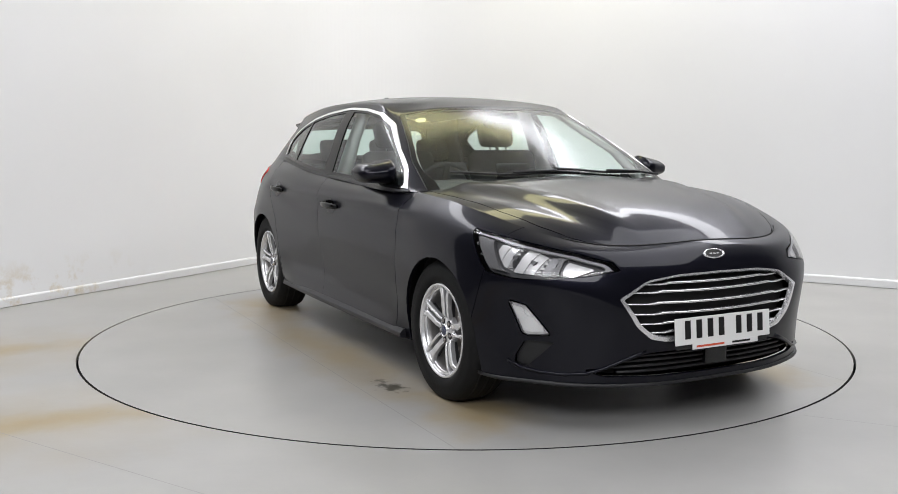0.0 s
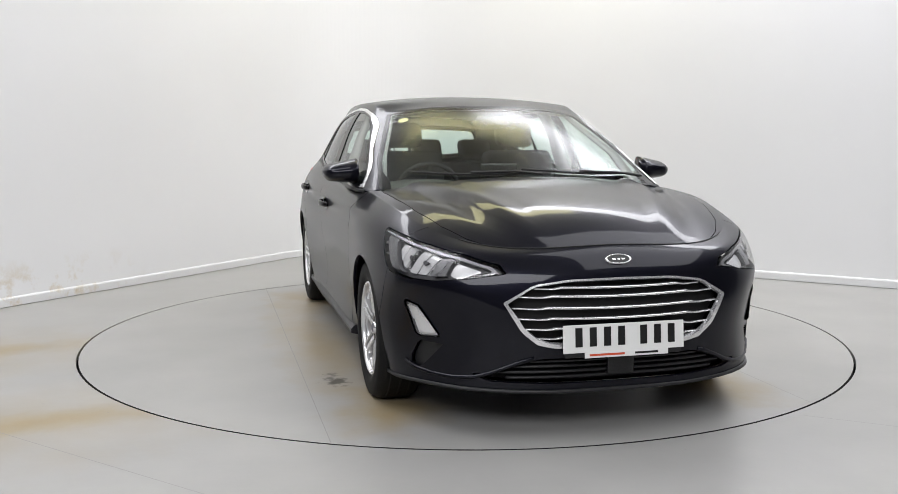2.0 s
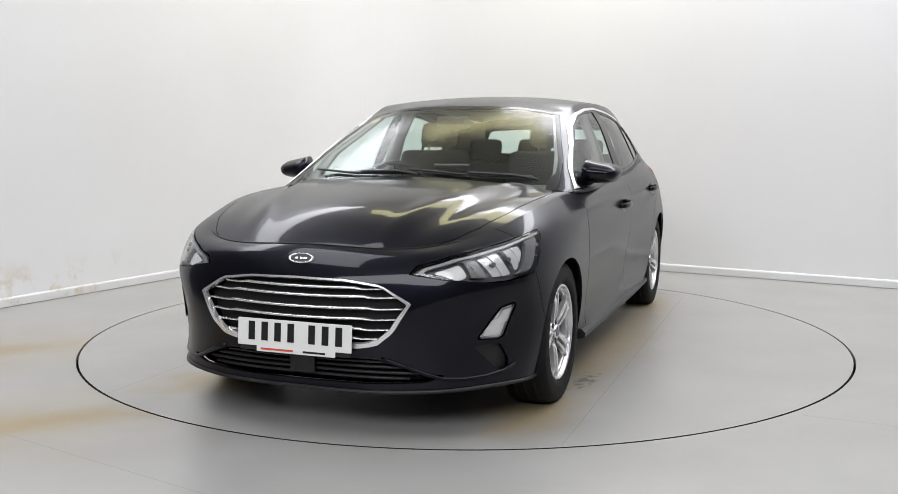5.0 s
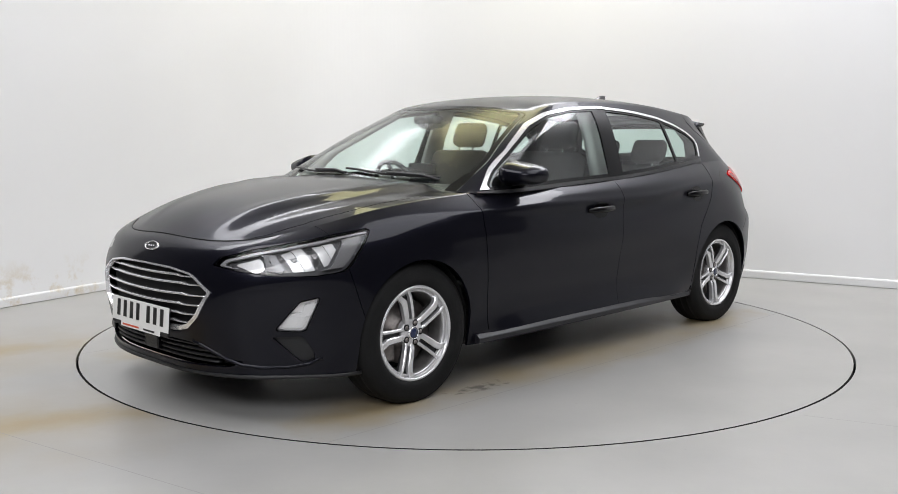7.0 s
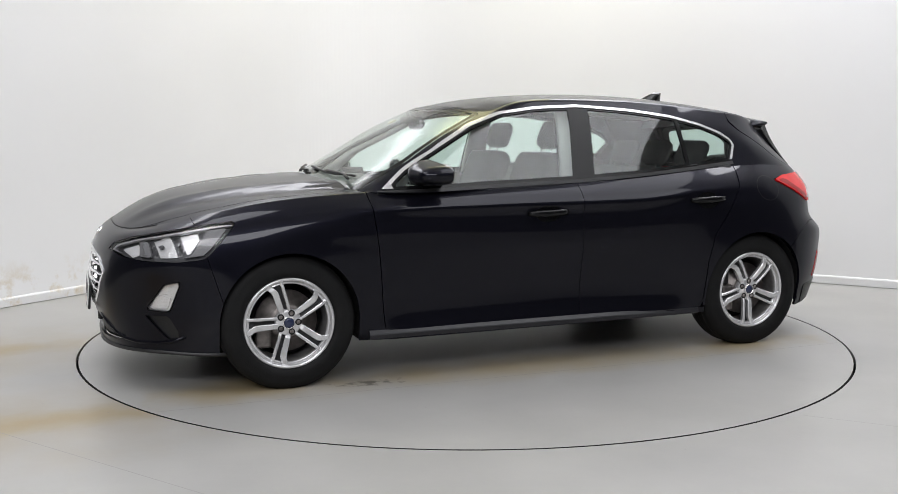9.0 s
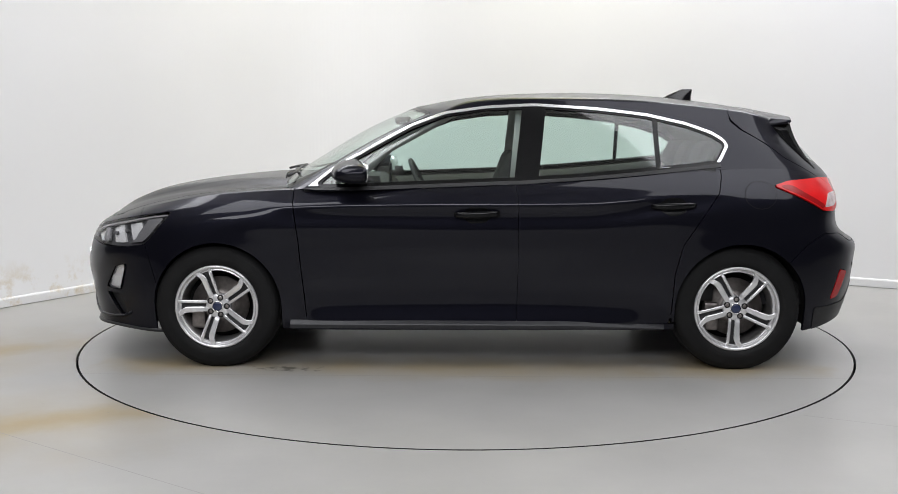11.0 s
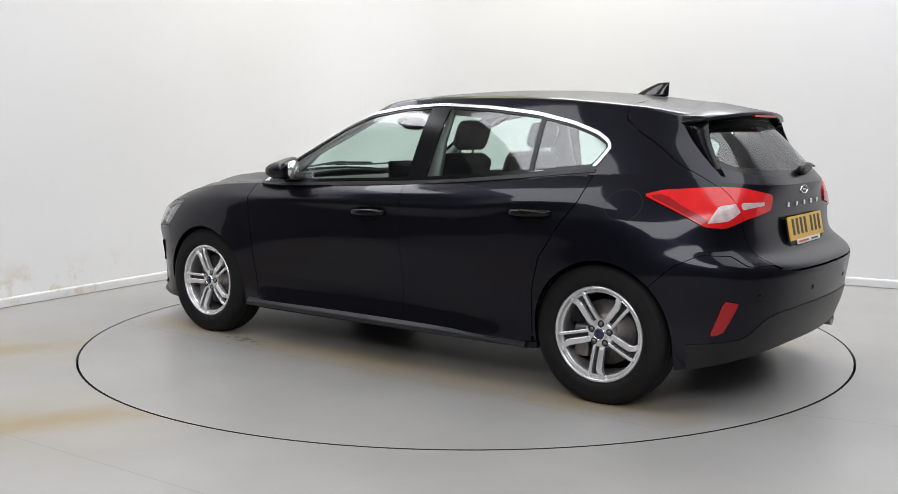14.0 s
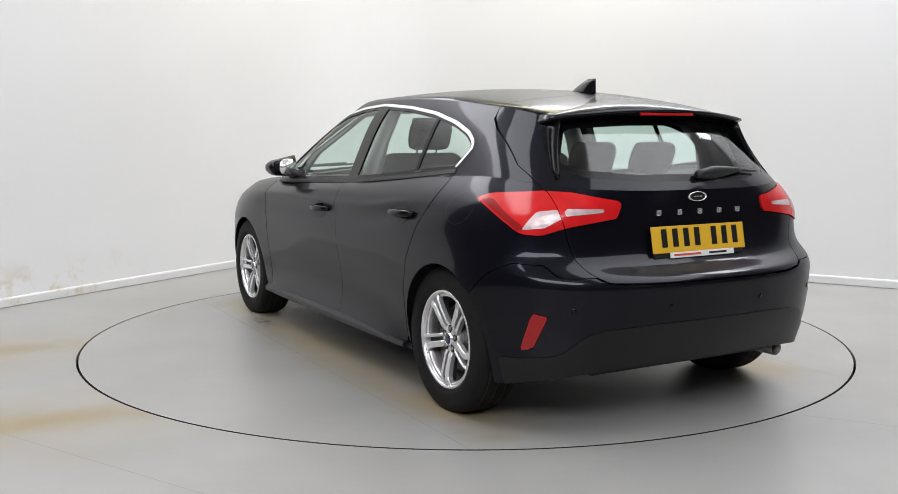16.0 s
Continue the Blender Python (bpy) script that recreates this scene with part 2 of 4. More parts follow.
# ---- the room ----
R_TABLE = 2.231
CORNER = Vector((-1.220, 4.385))
LEFT_DIR = Vector((-0.4872, -0.8733))
RIGHT_DIR = Vector((0.8629, -0.5055))
COVE = 1.1
LEFT_CUT = CORNER + LEFT_DIR * 5.5
LEFT_END = CORNER + LEFT_DIR * 14
RIGHT_END = CORNER + RIGHT_DIR * 9.5
BACK_R = RIGHT_END + LEFT_DIR * 14
COVE_AT = CORNER + (LEFT_DIR + RIGHT_DIR) * COVE
COVE_PATH = [COVE_AT - RIGHT_DIR * COVE * math.cos(a) - LEFT_DIR * COVE * math.sin(a) for a in [math.pi / 2 * k / 40 for k in range(41)]]


def wall(name, path, mat, away, label, height=CEIL):
    """A wall 0.2 m thick along a plan path; away: the side of the path on which its back lies."""
    bm = bmesh.new()
    rows = []
    for k, q in enumerate(path):
        d = (path[min(k + 1, len(path) - 1)] - path[max(k - 1, 0)]).normalized()
        n = q + Vector((-d.y, d.x)) * away * 0.2
        rows.append([bm.verts.new((*q, 0)), bm.verts.new((*q, height)), bm.verts.new((*n, height)), bm.verts.new((*n, 0))])
    for a, b in zip(rows, rows[1:]):
        for j in range(4):
            bm.faces.new((a[j], a[(j + 1) % 4], b[(j + 1) % 4], b[j]))
    bm.faces.new(rows[0])
    bm.faces.new(rows[-1][::-1])
    bmesh.ops.recalc_face_normals(bm, faces=bm.faces)
    ob = link(name, bm, mat, smooth=False)
    return tagged(ob, label, "wall", kind="structure")


wall("wall_back", [LEFT_CUT] + COVE_PATH + [RIGHT_END], WALL, 1, "white painted wall with a rounded corner and rusty damp marks")
# three added walls out of view; they keep the doors' reflections dark
wall("wall_left", [LEFT_END, LEFT_CUT], DIMWALL, 1, "unseen dark wall stretch beside the camera, added for dark reflections")
wall("wall_front_right", [RIGHT_END, BACK_R], DIMWALL, 1, "unseen dark wall behind the camera, added for dark reflections")
wall("wall_front_left", [LEFT_END, BACK_R], DIMWALL, -1, "unseen dark wall behind the camera, added for dark reflections")


def skirting(name, path):
    bm = bmesh.new()
    sect = [(0, 0.004), (0.016, 0.004), (0.016, 0.056), (0.012, 0.065), (0.003, 0.069), (0, 0.069)]
    rows = []
    for k, q in enumerate(path):
        d = (path[min(k + 1, len(path) - 1)] - path[max(k - 1, 0)]).normalized()
        n = Vector((d.y, -d.x))
        rows.append([bm.verts.new((*(q + n * o), z)) for o, z in sect])
    for a, b in zip(rows, rows[1:]):
        for j in range(6):
            bm.faces.new((a[j], b[j], b[(j + 1) % 6], a[(j + 1) % 6]))
    bmesh.ops.recalc_face_normals(bm, faces=bm.faces)
    return tagged(link(name, bm, SKIRT, smooth=False), "white painted skirting board, scuffed and rusty", "skirting board", kind="structure")


skirting("baseboard", [LEFT_CUT] + COVE_PATH + [RIGHT_END])

# floor with a round hole for the turntable
bm = bmesh.new()
N = 180
inner = [bm.verts.new(((R_TABLE + 0.013) * math.cos(2 * math.pi * i / N), (R_TABLE + 0.013) * math.sin(2 * math.pi * i / N), 0)) for i in range(N)]
outer = [bm.verts.new((16 * math.cos(2 * math.pi * i / N), 16 * math.sin(2 * math.pi * i / N), 0)) for i in range(N)]
lip = [bm.verts.new((v.co.x, v.co.y, -0.03)) for v in inner]
deep = [bm.verts.new((v.co.x, v.co.y, -0.2)) for v in inner]
for i in range(N):
    j = (i + 1) % N
    bm.faces.new((inner[i], outer[i], outer[j], inner[j]))
    bm.faces.new((lip[i], inner[i], inner[j], lip[j]))
    bm.faces.new((deep[i], lip[i], lip[j], deep[j]))
for f in bm.faces:
    f.material_index = 1 if f.calc_center_median().z < -0.05 else 0
tagged(link("floor", bm, FLOOR, smooth=False), "grey painted concrete floor with rusty brown stains", "floor", kind="structure").data.materials.append(DARK)
bm = bmesh.new()
bmesh.ops.create_circle(bm, cap_ends=True, segments=N, radius=R_TABLE + 0.1, matrix=Matrix.Translation((0, 0, -0.19)))
tagged(link("pit_base", bm, DARK, smooth=False), "dark pit below the turntable", "floor", kind="structure")
bm = bmesh.new()
q = [bm.verts.new((x, y, CEIL)) for x, y in ((-16, -16), (16, -16), (16, 16), (-16, 16))]
bm.faces.new(q[::-1])
q = [bm.verts.new((x, y, CEIL + 0.15)) for x, y in ((-16, -16), (16, -16), (16, 16), (-16, 16))]
bm.faces.new(q)
tagged(link("ceiling", bm, CEILM, smooth=False), "white ceiling", "ceiling", kind="structure")

# faint floor joints
def joint(name, a, b, mat, width=0.004, parent=None):
    bm = bmesh.new()
    d = (Vector(b) - Vector(a)).normalized()
    n = Vector((-d.y, d.x)) * width / 2
    bm.faces.new([bm.verts.new((x, y, 0.0006)) for x, y in (Vector(a) - n, Vector(b) - n, Vector(b) + n, Vector(a) + n)])
    ob = link(name, bm, mat, parent, smooth=False)
    return ob


JOINT = material("floor_joint_filler", (0.27, 0.265, 0.255), 0.5)
for a, b in (((-1.898, -2.052), (-0.75, -2.79)), ((-1.898, -2.052), (-3.6, -0.96)), ((1.473, -1.757), (2.6, -2.28))):
    tagged(joint("floor_joint", a, b, JOINT), "faint filled joint in the grey floor", "joint", kind="structure")

# turntable disc
bm = bmesh.new()
top = [bm.verts.new((R_TABLE * math.cos(2 * math.pi * i / N), R_TABLE * math.sin(2 * math.pi * i / N), 0)) for i in range(N)]
low = [bm.verts.new((v.co.x, v.co.y, -0.1)) for v in top]
bm.faces.new(top)
bm.faces.new(low[::-1])
for i in range(N):
    j = (i + 1) % N
    bm.faces.new((low[i], low[j], top[j], top[i]))
for f in bm.faces:
    f.material_index = 1 if abs(f.calc_center_median().z + 0.05) < 0.01 else 0
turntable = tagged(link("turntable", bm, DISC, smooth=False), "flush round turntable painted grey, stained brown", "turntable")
turntable.data.materials.append(DARK)
for y in (1.11, -1.08):
    e = math.sqrt(R_TABLE ** 2 - y * y) - 0.01
    joint("seam", (-e, y), (e, y), JOINT, 0.004, turntable)

# ---- the car: x forward, y to its left, z up; origin on the ground midway between the axles ----
CAR = new("car")
tagged(CAR, "dark blue-black five-door hatchback parked on the turntable", "car")


def spline(t, q, at):
    """Natural cubic through q (rows) at knots t, evaluated at the values in at."""
    t, q, at = np.asarray(t, float), np.asarray(q, float), np.asarray(at, float)
    n = len(t)
    hh = np.diff(t)
    a = np.zeros((n, n))
    r = np.zeros((n, q.shape[1]))
    a[0, 0] = a[-1, -1] = 1
    for i in range(1, n - 1):
        a[i, i - 1], a[i, i], a[i, i + 1] = hh[i - 1], 2 * (hh[i - 1] + hh[i]), hh[i]
        r[i] = 6 * ((q[i + 1] - q[i]) / hh[i] - (q[i] - q[i - 1]) / hh[i - 1])
    m = np.linalg.solve(a, r)
    k = np.clip(np.searchsorted(t, at, side="right") - 1, 0, n - 2)
    h, u = hh[k][:, None], (at - t[k])[:, None]
    w = h - u
    return (m[k] * w ** 3 + m[k + 1] * u ** 3) / (6 * h) + (q[k] / h - m[k] * h / 6) * w + (q[k + 1] / h - m[k + 1] * h / 6) * u


def mirrored(c):
    """Continue a half outline past both of its ends on the centre plane."""
    flip = np.array([1, -1, 1])
    return np.vstack([(c[1:4] * flip)[::-1], c, (c[-4:-1] * flip)[::-1]])


def net(levels, steps, vsteps):
    """Smooth grid through level curves: half outlines with equal numbers of stations."""
    c = np.array([mirrored(np.array(l, float)) for l in levels])
    chord = np.linalg.norm(np.diff(c, axis=1), axis=2).mean(axis=0)
    t = np.concatenate([[0], np.cumsum(chord)])
    at = []
    n = len(levels[0])
    for i in range(n - 1):
        at += list(np.linspace(t[i + 3], t[i + 4], steps, endpoint=False))
    at.append(t[n + 2])
    rows = np.array([spline(t, l, at) for l in c])
    rows[:, 0, 1] = rows[:, -1, 1] = 0
    k, m = rows.shape[0], rows.shape[1]
    tv = np.concatenate([[0], np.cumsum(np.linalg.norm(np.diff(rows, axis=0), axis=2).mean(axis=1))])
    av = []
    for i in range(k - 1):
        av += list(np.linspace(tv[i], tv[i + 1], vsteps, endpoint=False))
    av.append(tv[-1])
    return np.stack([spline(tv, rows[:, j], av) for j in range(m)], axis=1)


# level curves of the lower body from the nose round the side to the tail
LOW_A = [(2.175, 0, .185), (2.155, .35, .187), (2.05, .62, .195), (1.90, .755, .195), (1.72, .83, .185), (1.35, .85, .2), (.98, .86, .205), (.3, .862, .205), (-.4, .862, .208), (-.98, .86, .21), (-1.35, .855, .2), (-1.70, .83, .2), (-1.91, .70, .245), (-2.02, .4, .28), (-2.05, 0, .285)]
LOW_B = [(2.195, 0, .30), (2.175, .35, .30), (2.085, .585, .32), (1.94, .728, .345), (1.74, .85, .34), (1.35, .893, .34), (.98, .883, .34), (.3, .872, .34), (-.4, .872, .34), (-.98, .885, .35), (-1.35, .893, .35), (-1.71, .862, .36), (-1.93, .735, .385), (-2.06, .42, .40), (-2.095, 0, .40)]
LOW_C = [(2.235, 0, .50), (2.205, .35, .50), (2.10, .60, .515), (1.93, .757, .53), (1.73, .860, .53), (1.35, .912, .54), (.98, .902, .54), (.3, .886, .54), (-.4, .886, .54), (-.98, .905, .55), (-1.35, .912, .56), (-1.71, .872, .56), (-1.945, .745, .57), (-2.09, .42, .58), (-2.125, 0, .58)]
LOW_S = [(2.222, 0, .58), (2.192, .35, .58), (2.095, .607, .60), (1.93, .772, .61), (1.727, .860, .615), (1.35, .910, .625), (.98, .905, .625), (.3, .900, .625), (-.4, .900, .625), (-.98, .908, .635), (-1.35, .910, .645), (-1.71, .868, .655), (-1.935, .745, .655), (-2.08, .42, .645), (-2.112, 0, .643)]
LOW_D = [(2.205, 0, .64), (2.175, .35, .645), (2.075, .60, .665), (1.91, .765, .68), (1.72, .85, .69), (1.35, .906, .70), (.98, .905, .70), (.3, .904, .70), (-.4, .904, .70), (-.98, .91, .71), (-1.35, .905, .72), (-1.70, .853, .725), (-1.885, .728, .72), (-2.0, .42, .695), (-2.022, 0, .690)]
LOW_E = [(2.15, 0, .735), (2.12, .35, .73), (2.02, .58, .745), (1.86, .735, .77), (1.70, .80, .80), (1.35, .868, .83), (.98, .887, .845), (.3, .893, .872), (-.4, .893, .888), (-.98, .89, .90), (-1.35, .868, .905), (-1.68, .80, .90), (-1.865, .70, .885), (-1.95, .42, .87), (-1.968, 0, .87)]
LOW_F = [(2.105, 0, .768), (2.075, .33, .758), (1.965, .55, .774), (1.80, .68, .818), (1.66, .735, .852), (1.35, .785, .905), (.93, .795, .932), (.3, .838, .935), (-.4, .833, .968), (-.98, .805, 1.012), (-1.35, .765, 1.035), (-1.63, .72, 1.03), (-1.80, .64, 1.01), (-1.945, .40, .99), (-1.975, 0, .985)]
TOP_0 = [(1.08, 0, .985), (1.03, .4, .975)] + LOW_F[6:]
TOP_1 = [(.845, 0, 1.128), (.80, .39, 1.115), (.685, .722, 1.082), (.24, .768, 1.09), (-.4, .772, 1.12), (-.98, .745, 1.14), (-1.36, .70, 1.145), (-1.60, .66, 1.12), (-1.755, .575, 1.09), (-1.87, .36, 1.085), (-1.895, 0, 1.085)]
TOP_2 = [(.60, 0, 1.265), (.56, .37, 1.252), (.43, .655, 1.222), (.15, .70, 1.25), (-.4, .70, 1.275), (-.97, .68, 1.265), (-1.34, .64, 1.245), (-1.55, .60, 1.215), (-1.68, .525, 1.19), (-1.775, .33, 1.195), (-1.80, 0, 1.20)]
TOP_3 = [(.335, 0, 1.375), (.305, .35, 1.365), (.19, .565, 1.346), (.05, .60, 1.385), (-.4, .61, 1.405), (-.95, .60, 1.385), (-1.30, .575, 1.350), (-1.48, .55, 1.325), (-1.60, .49, 1.300), (-1.66, .3, 1.315), (-1.68, 0, 1.325)]
STEPS = 10
LOWER = net([LOW_A, LOW_B, LOW_C, LOW_S, LOW_D, LOW_E, LOW_F], STEPS, 14)


def bell(a):
    return math.exp(-a * a)


def ramp(a):
    a = min(1.0, max(0.0, a))
    return a * a * (3 - 2 * a)


def flank(x, z):
    """Pressings of the side: a shoulder crease over a hollow, and doors that flare out to the sill."""
    zc = float(np.interp(x, [-1.18, -1.07, -.93, -.81, -.6, -.2, .6, 1.0], [.935, .921, .903, .880, .858, .853, .855, .850]))
    high = ramp((x + 1.42) / .3) * ramp((1.2 - x) / .3)
    deep = ramp((x + 1.05) / .25) * ramp((1.02 - x) / .2)
    return high * (.0075 * bell((z - zc) / .020) - .0065 * bell((z - zc + .062) / .036)) + deep * (.024 * ramp((.345 - z) / .14) - .006 * bell((z - .40) / .06))


for row in LOWER[:-1]:
    for p in row:
        if p[1] > .7:
            p[1] += flank(p[0], p[2]) * ramp((LOWER[-1][0][2] + .16 - p[2]) / .05)
UPPER = net([TOP_0, TOP_1, TOP_2, TOP_3], STEPS, 9)


def curve(xs, zs, at):
    o = np.argsort(xs)
    return float(spline(np.array(xs)[o], np.array(zs)[o][:, None], [at])[0, 0])


def bonnet_top(x):
    return curve([2.105, 2.03, 1.9, 1.75, 1.52, 1.33, 1.12, .9], [.768, .820, .886, .926, .963, .984, 1.000, 1.003], x)


def roof_top(x):
    return curve([.335, .2, 0, -.4, -.8, -1.2, -1.5, -1.68], [1.375, 1.403, 1.430, 1.452, 1.446, 1.414, 1.368, 1.330], x)


def crown(edge, top, rows, power, extra=None):
    """A cap from an edge curve across to the centre plane, bulging up to the centre height."""
    g = []
    for k in range(rows + 1):
        f = 1 - k / rows
        line = []
        for x, y, z in edge:
            yy = y * f
            zz = z + (top(x) - z) * (1 - f ** power) if y > 1e-5 else z
            if extra:
                zz += extra(x, yy, y)
            line.append((x, yy, zz))
        g.append(line)
    return np.array(g)


def crease(x, y, ye):
    """Two raised folds that run from the screen pillars to the badge panel."""
    if ye < 0.2:
        return 0.0
    c = 0.30 + 0.26 * (2.05 - x)
    s = min(1, max(0, (ye - y) / 0.08)) * min(1, max(0, (2.08 - x) / 0.3))
    d = (y - c) / 0.045
    outer = 0.43 + 0.40 * (2.06 - x)
    k = s * ramp((x - 1.30) / 0.25)
    return s * (0.016 * bell(d) - 0.012 * bell((y - c - 0.12) / 0.06)) + k * 0.008 * bell((y - outer) / 0.04)


HOOD = crown(LOWER[-1][:6 * STEPS + 1], bonnet_top, 16, 2.0, crease)
ROOF = crown(UPPER[-1], roof_top, 14, 2.2)


def grid_faces(g):
    out = []
    for i in range(g.shape[0] - 1):
        for j in range(g.shape[1] - 1):
            q = [tuple(g[i, j]), tuple(g[i, j + 1]), tuple(g[i + 1, j + 1]), tuple(g[i + 1, j])]
            keep = [v for k, v in enumerate(q) if max(abs(v[m] - q[k - 1][m]) for m in range(3)) > 1e-6]
            if len(keep) >= 3:
                out.append(keep)
    return out


def with_normals(groups):
    """Attach smooth normals, shared between the grids, to every corner."""
    acc = {}
    key = lambda v: (round(v[0], 4), round(v[1], 4), round(v[2], 4))
    for faces in groups:
        for f in faces:
            a, b, c = (Vector(f[0]), Vector(f[1]), Vector(f[2]))
            n = (b - a).cross(c - a)
            if len(f) == 4:
                n += (c - a).cross(Vector(f[3]) - a)
            for v in f:
                acc[key(v)] = acc.get(key(v), Vector()) + n
    done = []
    for faces in groups:
        res = []
        for f in faces:
            q = []
            for v in f:
                n = acc[key(v)].copy()
                if abs(v[1]) < 1e-4:
                    n.y = 0
                n.normalize()
                q.append((*v, *n))
            res.append(q)
        done.append(res)
    return done


F_LOW, F_TOP, F_HOOD, F_ROOF = with_normals([grid_faces(LOWER), grid_faces(UPPER), grid_faces(HOOD), grid_faces(ROOF)])
SHELL = BVHTree.FromPolygons([Vector(v[:3]) for f in F_LOW + F_TOP + F_HOOD + F_ROOF for v in f],
                             [list(range(s, s + n)) for s, n in zip(np.cumsum([0] + [len(f) for f in F_LOW + F_TOP + F_HOOD + F_ROOF]).tolist(), [len(f) for f in F_LOW + F_TOP + F_HOOD + F_ROOF])])


def on_front(y, z):
    """Point and normal of the nose at y, z."""
    p, n, _, _ = SHELL.ray_cast(Vector((3, abs(y), z)), Vector((-1, 0, 0)))
    if p is None:
        p, n, _, _ = SHELL.find_nearest(Vector((2.1, abs(y), z)))
    if n.x < 0:
        n = -n
    return Vector((p.x, math.copysign(p.y, y), p.z)), Vector((n.x, math.copysign(n.y, n.y * (1 if y >= 0 else -1)), n.z))


def on_rear(y, z):
    p, n, _, _ = SHELL.ray_cast(Vector((-3, abs(y), z)), Vector((1, 0, 0)))
    if p is None:
        p, n, _, _ = SHELL.find_nearest(Vector((-2.0, abs(y), z)))
    return Vector((p.x, math.copysign(p.y, y), p.z)), n


def on_side(x, z):
    p, n, _, _ = SHELL.ray_cast(Vector((x, 2, z)), Vector((0, -1, 0)))
    if p is None:
        p, n, _, _ = SHELL.find_nearest(Vector((x, .88, z)))
    if n.y < 0:
        n = -n
    return p, n


def poly(points, r=0.0):
    """Signed distance to a polygon, negative inside; r rounds the corners out."""
    pts = [tuple(q) for q in points]

    def d(a, b):
        best, inside = 1e9, False
        for (x0, y0), (x1, y1) in zip(pts, pts[1:] + pts[:1]):
            ex, ey, wx, wy = x1 - x0, y1 - y0, a - x0, b - y0
            k = max(0.0, min(1.0, (wx * ex + wy * ey) / (ex * ex + ey * ey)))
            best = min(best, (wx - ex * k) ** 2 + (wy - ey * k) ** 2)
            if (y0 > b) != (y1 > b) and a < ex * (b - y0) / ey + x0:
                inside = not inside
        return (-1 if inside else 1) * math.sqrt(best) - r
    return d


def clip(faces, field, limit=0.0):
    """The part of the faces where field(v) < limit, cut cleanly along the border."""
    memo = {}
    out = []
    for f in faces:
        vals = []
        for v in f:
            if v not in memo:
                memo[v] = field(v) - limit
            vals.append(memo[v])
        if all(k < 0 for k in vals):
            out.append(f)
            continue
        if all(k >= 0 for k in vals):
            continue
        q = []
        for i in range(len(f)):
            a, b, da, db = f[i], f[(i + 1) % len(f)], vals[i], vals[(i + 1) % len(f)]
            if da < 0:
                q.append(a)
            if (da < 0) != (db < 0):
                k = da / (da - db)
                q.append(tuple(a[m] + (b[m] - a[m]) * k for m in range(6)))
        if len(q) >= 3:
            out.append(q)
    return out


def cut(faces, *fields):
    for fl in fields:
        faces = clip(faces, fl)
    return faces


def inv(field, gap=0.0):
    return lambda v: gap - field(v)


def side(f):
    return lambda v: f(v[0], v[2])


def flip(faces):
    return [[(v[0], -v[1], v[2], v[3], -v[4], v[5]) for v in f][::-1] for f in faces]


def panel(name, faces, mat, parent, rim=0.014, push=0.0, label="", both=False):
    """A sheet with smooth normals and a turned-in edge. push moves it along its normals."""
    if both:
        faces = faces + flip(faces)
    idx, co, no, fs = {}, [], [], []
    for f in faces:
        ids = []
        for v in f:
            k = (round(v[0], 4), round(v[1], 4), round(v[2], 4))
            if k not in idx:
                idx[k] = len(co)
                co.append([v[m] + v[m + 3] * push for m in range(3)])
                no.append(Vector(v[3:6]).normalized())
            if idx[k] not in ids:
                ids.append(idx[k])
        if len(ids) >= 3:
            fs.append(ids)
    ends = {}
    for f in fs:
        for a, b in zip(f, f[1:] + f[:1]):
            ends[(a, b)] = ends.get((a, b), 0) + 1
    corner = [no[i] for f in fs for i in f]
    n0 = len(fs)
    if rim:
        twin = {}
        for a, b in list(ends):
            if (b, a) in ends:
                continue
            for i in (a, b):
                if i not in twin:
                    twin[i] = len(co)
                    co.append([co[i][m] - no[i][m] * rim for m in range(3)])
                    no.append(no[i])
            fs.append([b, a, twin[a], twin[b]])
            e = (Vector(co[b]) - Vector(co[a])).cross(no[a]).normalized()
            corner += [e] * 4
    me = bpy.data.meshes.new(name)
    me.from_pydata(co, [], fs)
    me.materials.append(mat)
    me.polygons.foreach_set("use_smooth", [True] * len(me.polygons))
    if len(me.loops) == len(corner):
        me.normals_split_custom_set([tuple(c) for c in corner])
    ob = new(name, me)
    ob.parent = parent
    if label:
        ob["label"] = label
    return ob


ARCH_F, ARCH_R = (1.342, 0.322, 0.336), (-1.365, 0.322, 0.336)


def arch(c, grow=0.0):
    def d(v):
        if v[1] < 0.3:
            return 1.0
        x, z = v[0] - c[0], v[2] - c[1]
        return math.hypot(x, max(z, -0.02) if z > -0.02 else -0.02) - c[2] - grow if z > -0.02 else abs(x) - c[2] - grow
    return d


arch_f, arch_r = arch(ARCH_F), arch(ARCH_R)
head_out = poly([(2.135, .668), (2.11, .700), (2.03, .732), (1.90, .762), (1.75, .790), (1.585, .812), (1.60, .792), (1.70, .672), (1.735, .642), (1.86, .628), (2.0, .632), (2.09, .648)])
fog_out = poly([(1.840, .537), (1.912, .520), (1.990, .398), (1.890, .391)])
head = lambda v: head_out(v[0], v[2]) if v[1] > 0.40 else 1.0
fog = lambda v: fog_out(v[0], v[2]) if v[1] > 0.55 else 1.0
grille_out = poly([(-.1, .645), (.22, .640), (.36, .622), (.477, .556), (.41, .445), (.345, .392), (.27, .378), (-.1, .376)])
grille = lambda v: grille_out(v[1], v[2]) if v[0] > 1.8 else 1.0
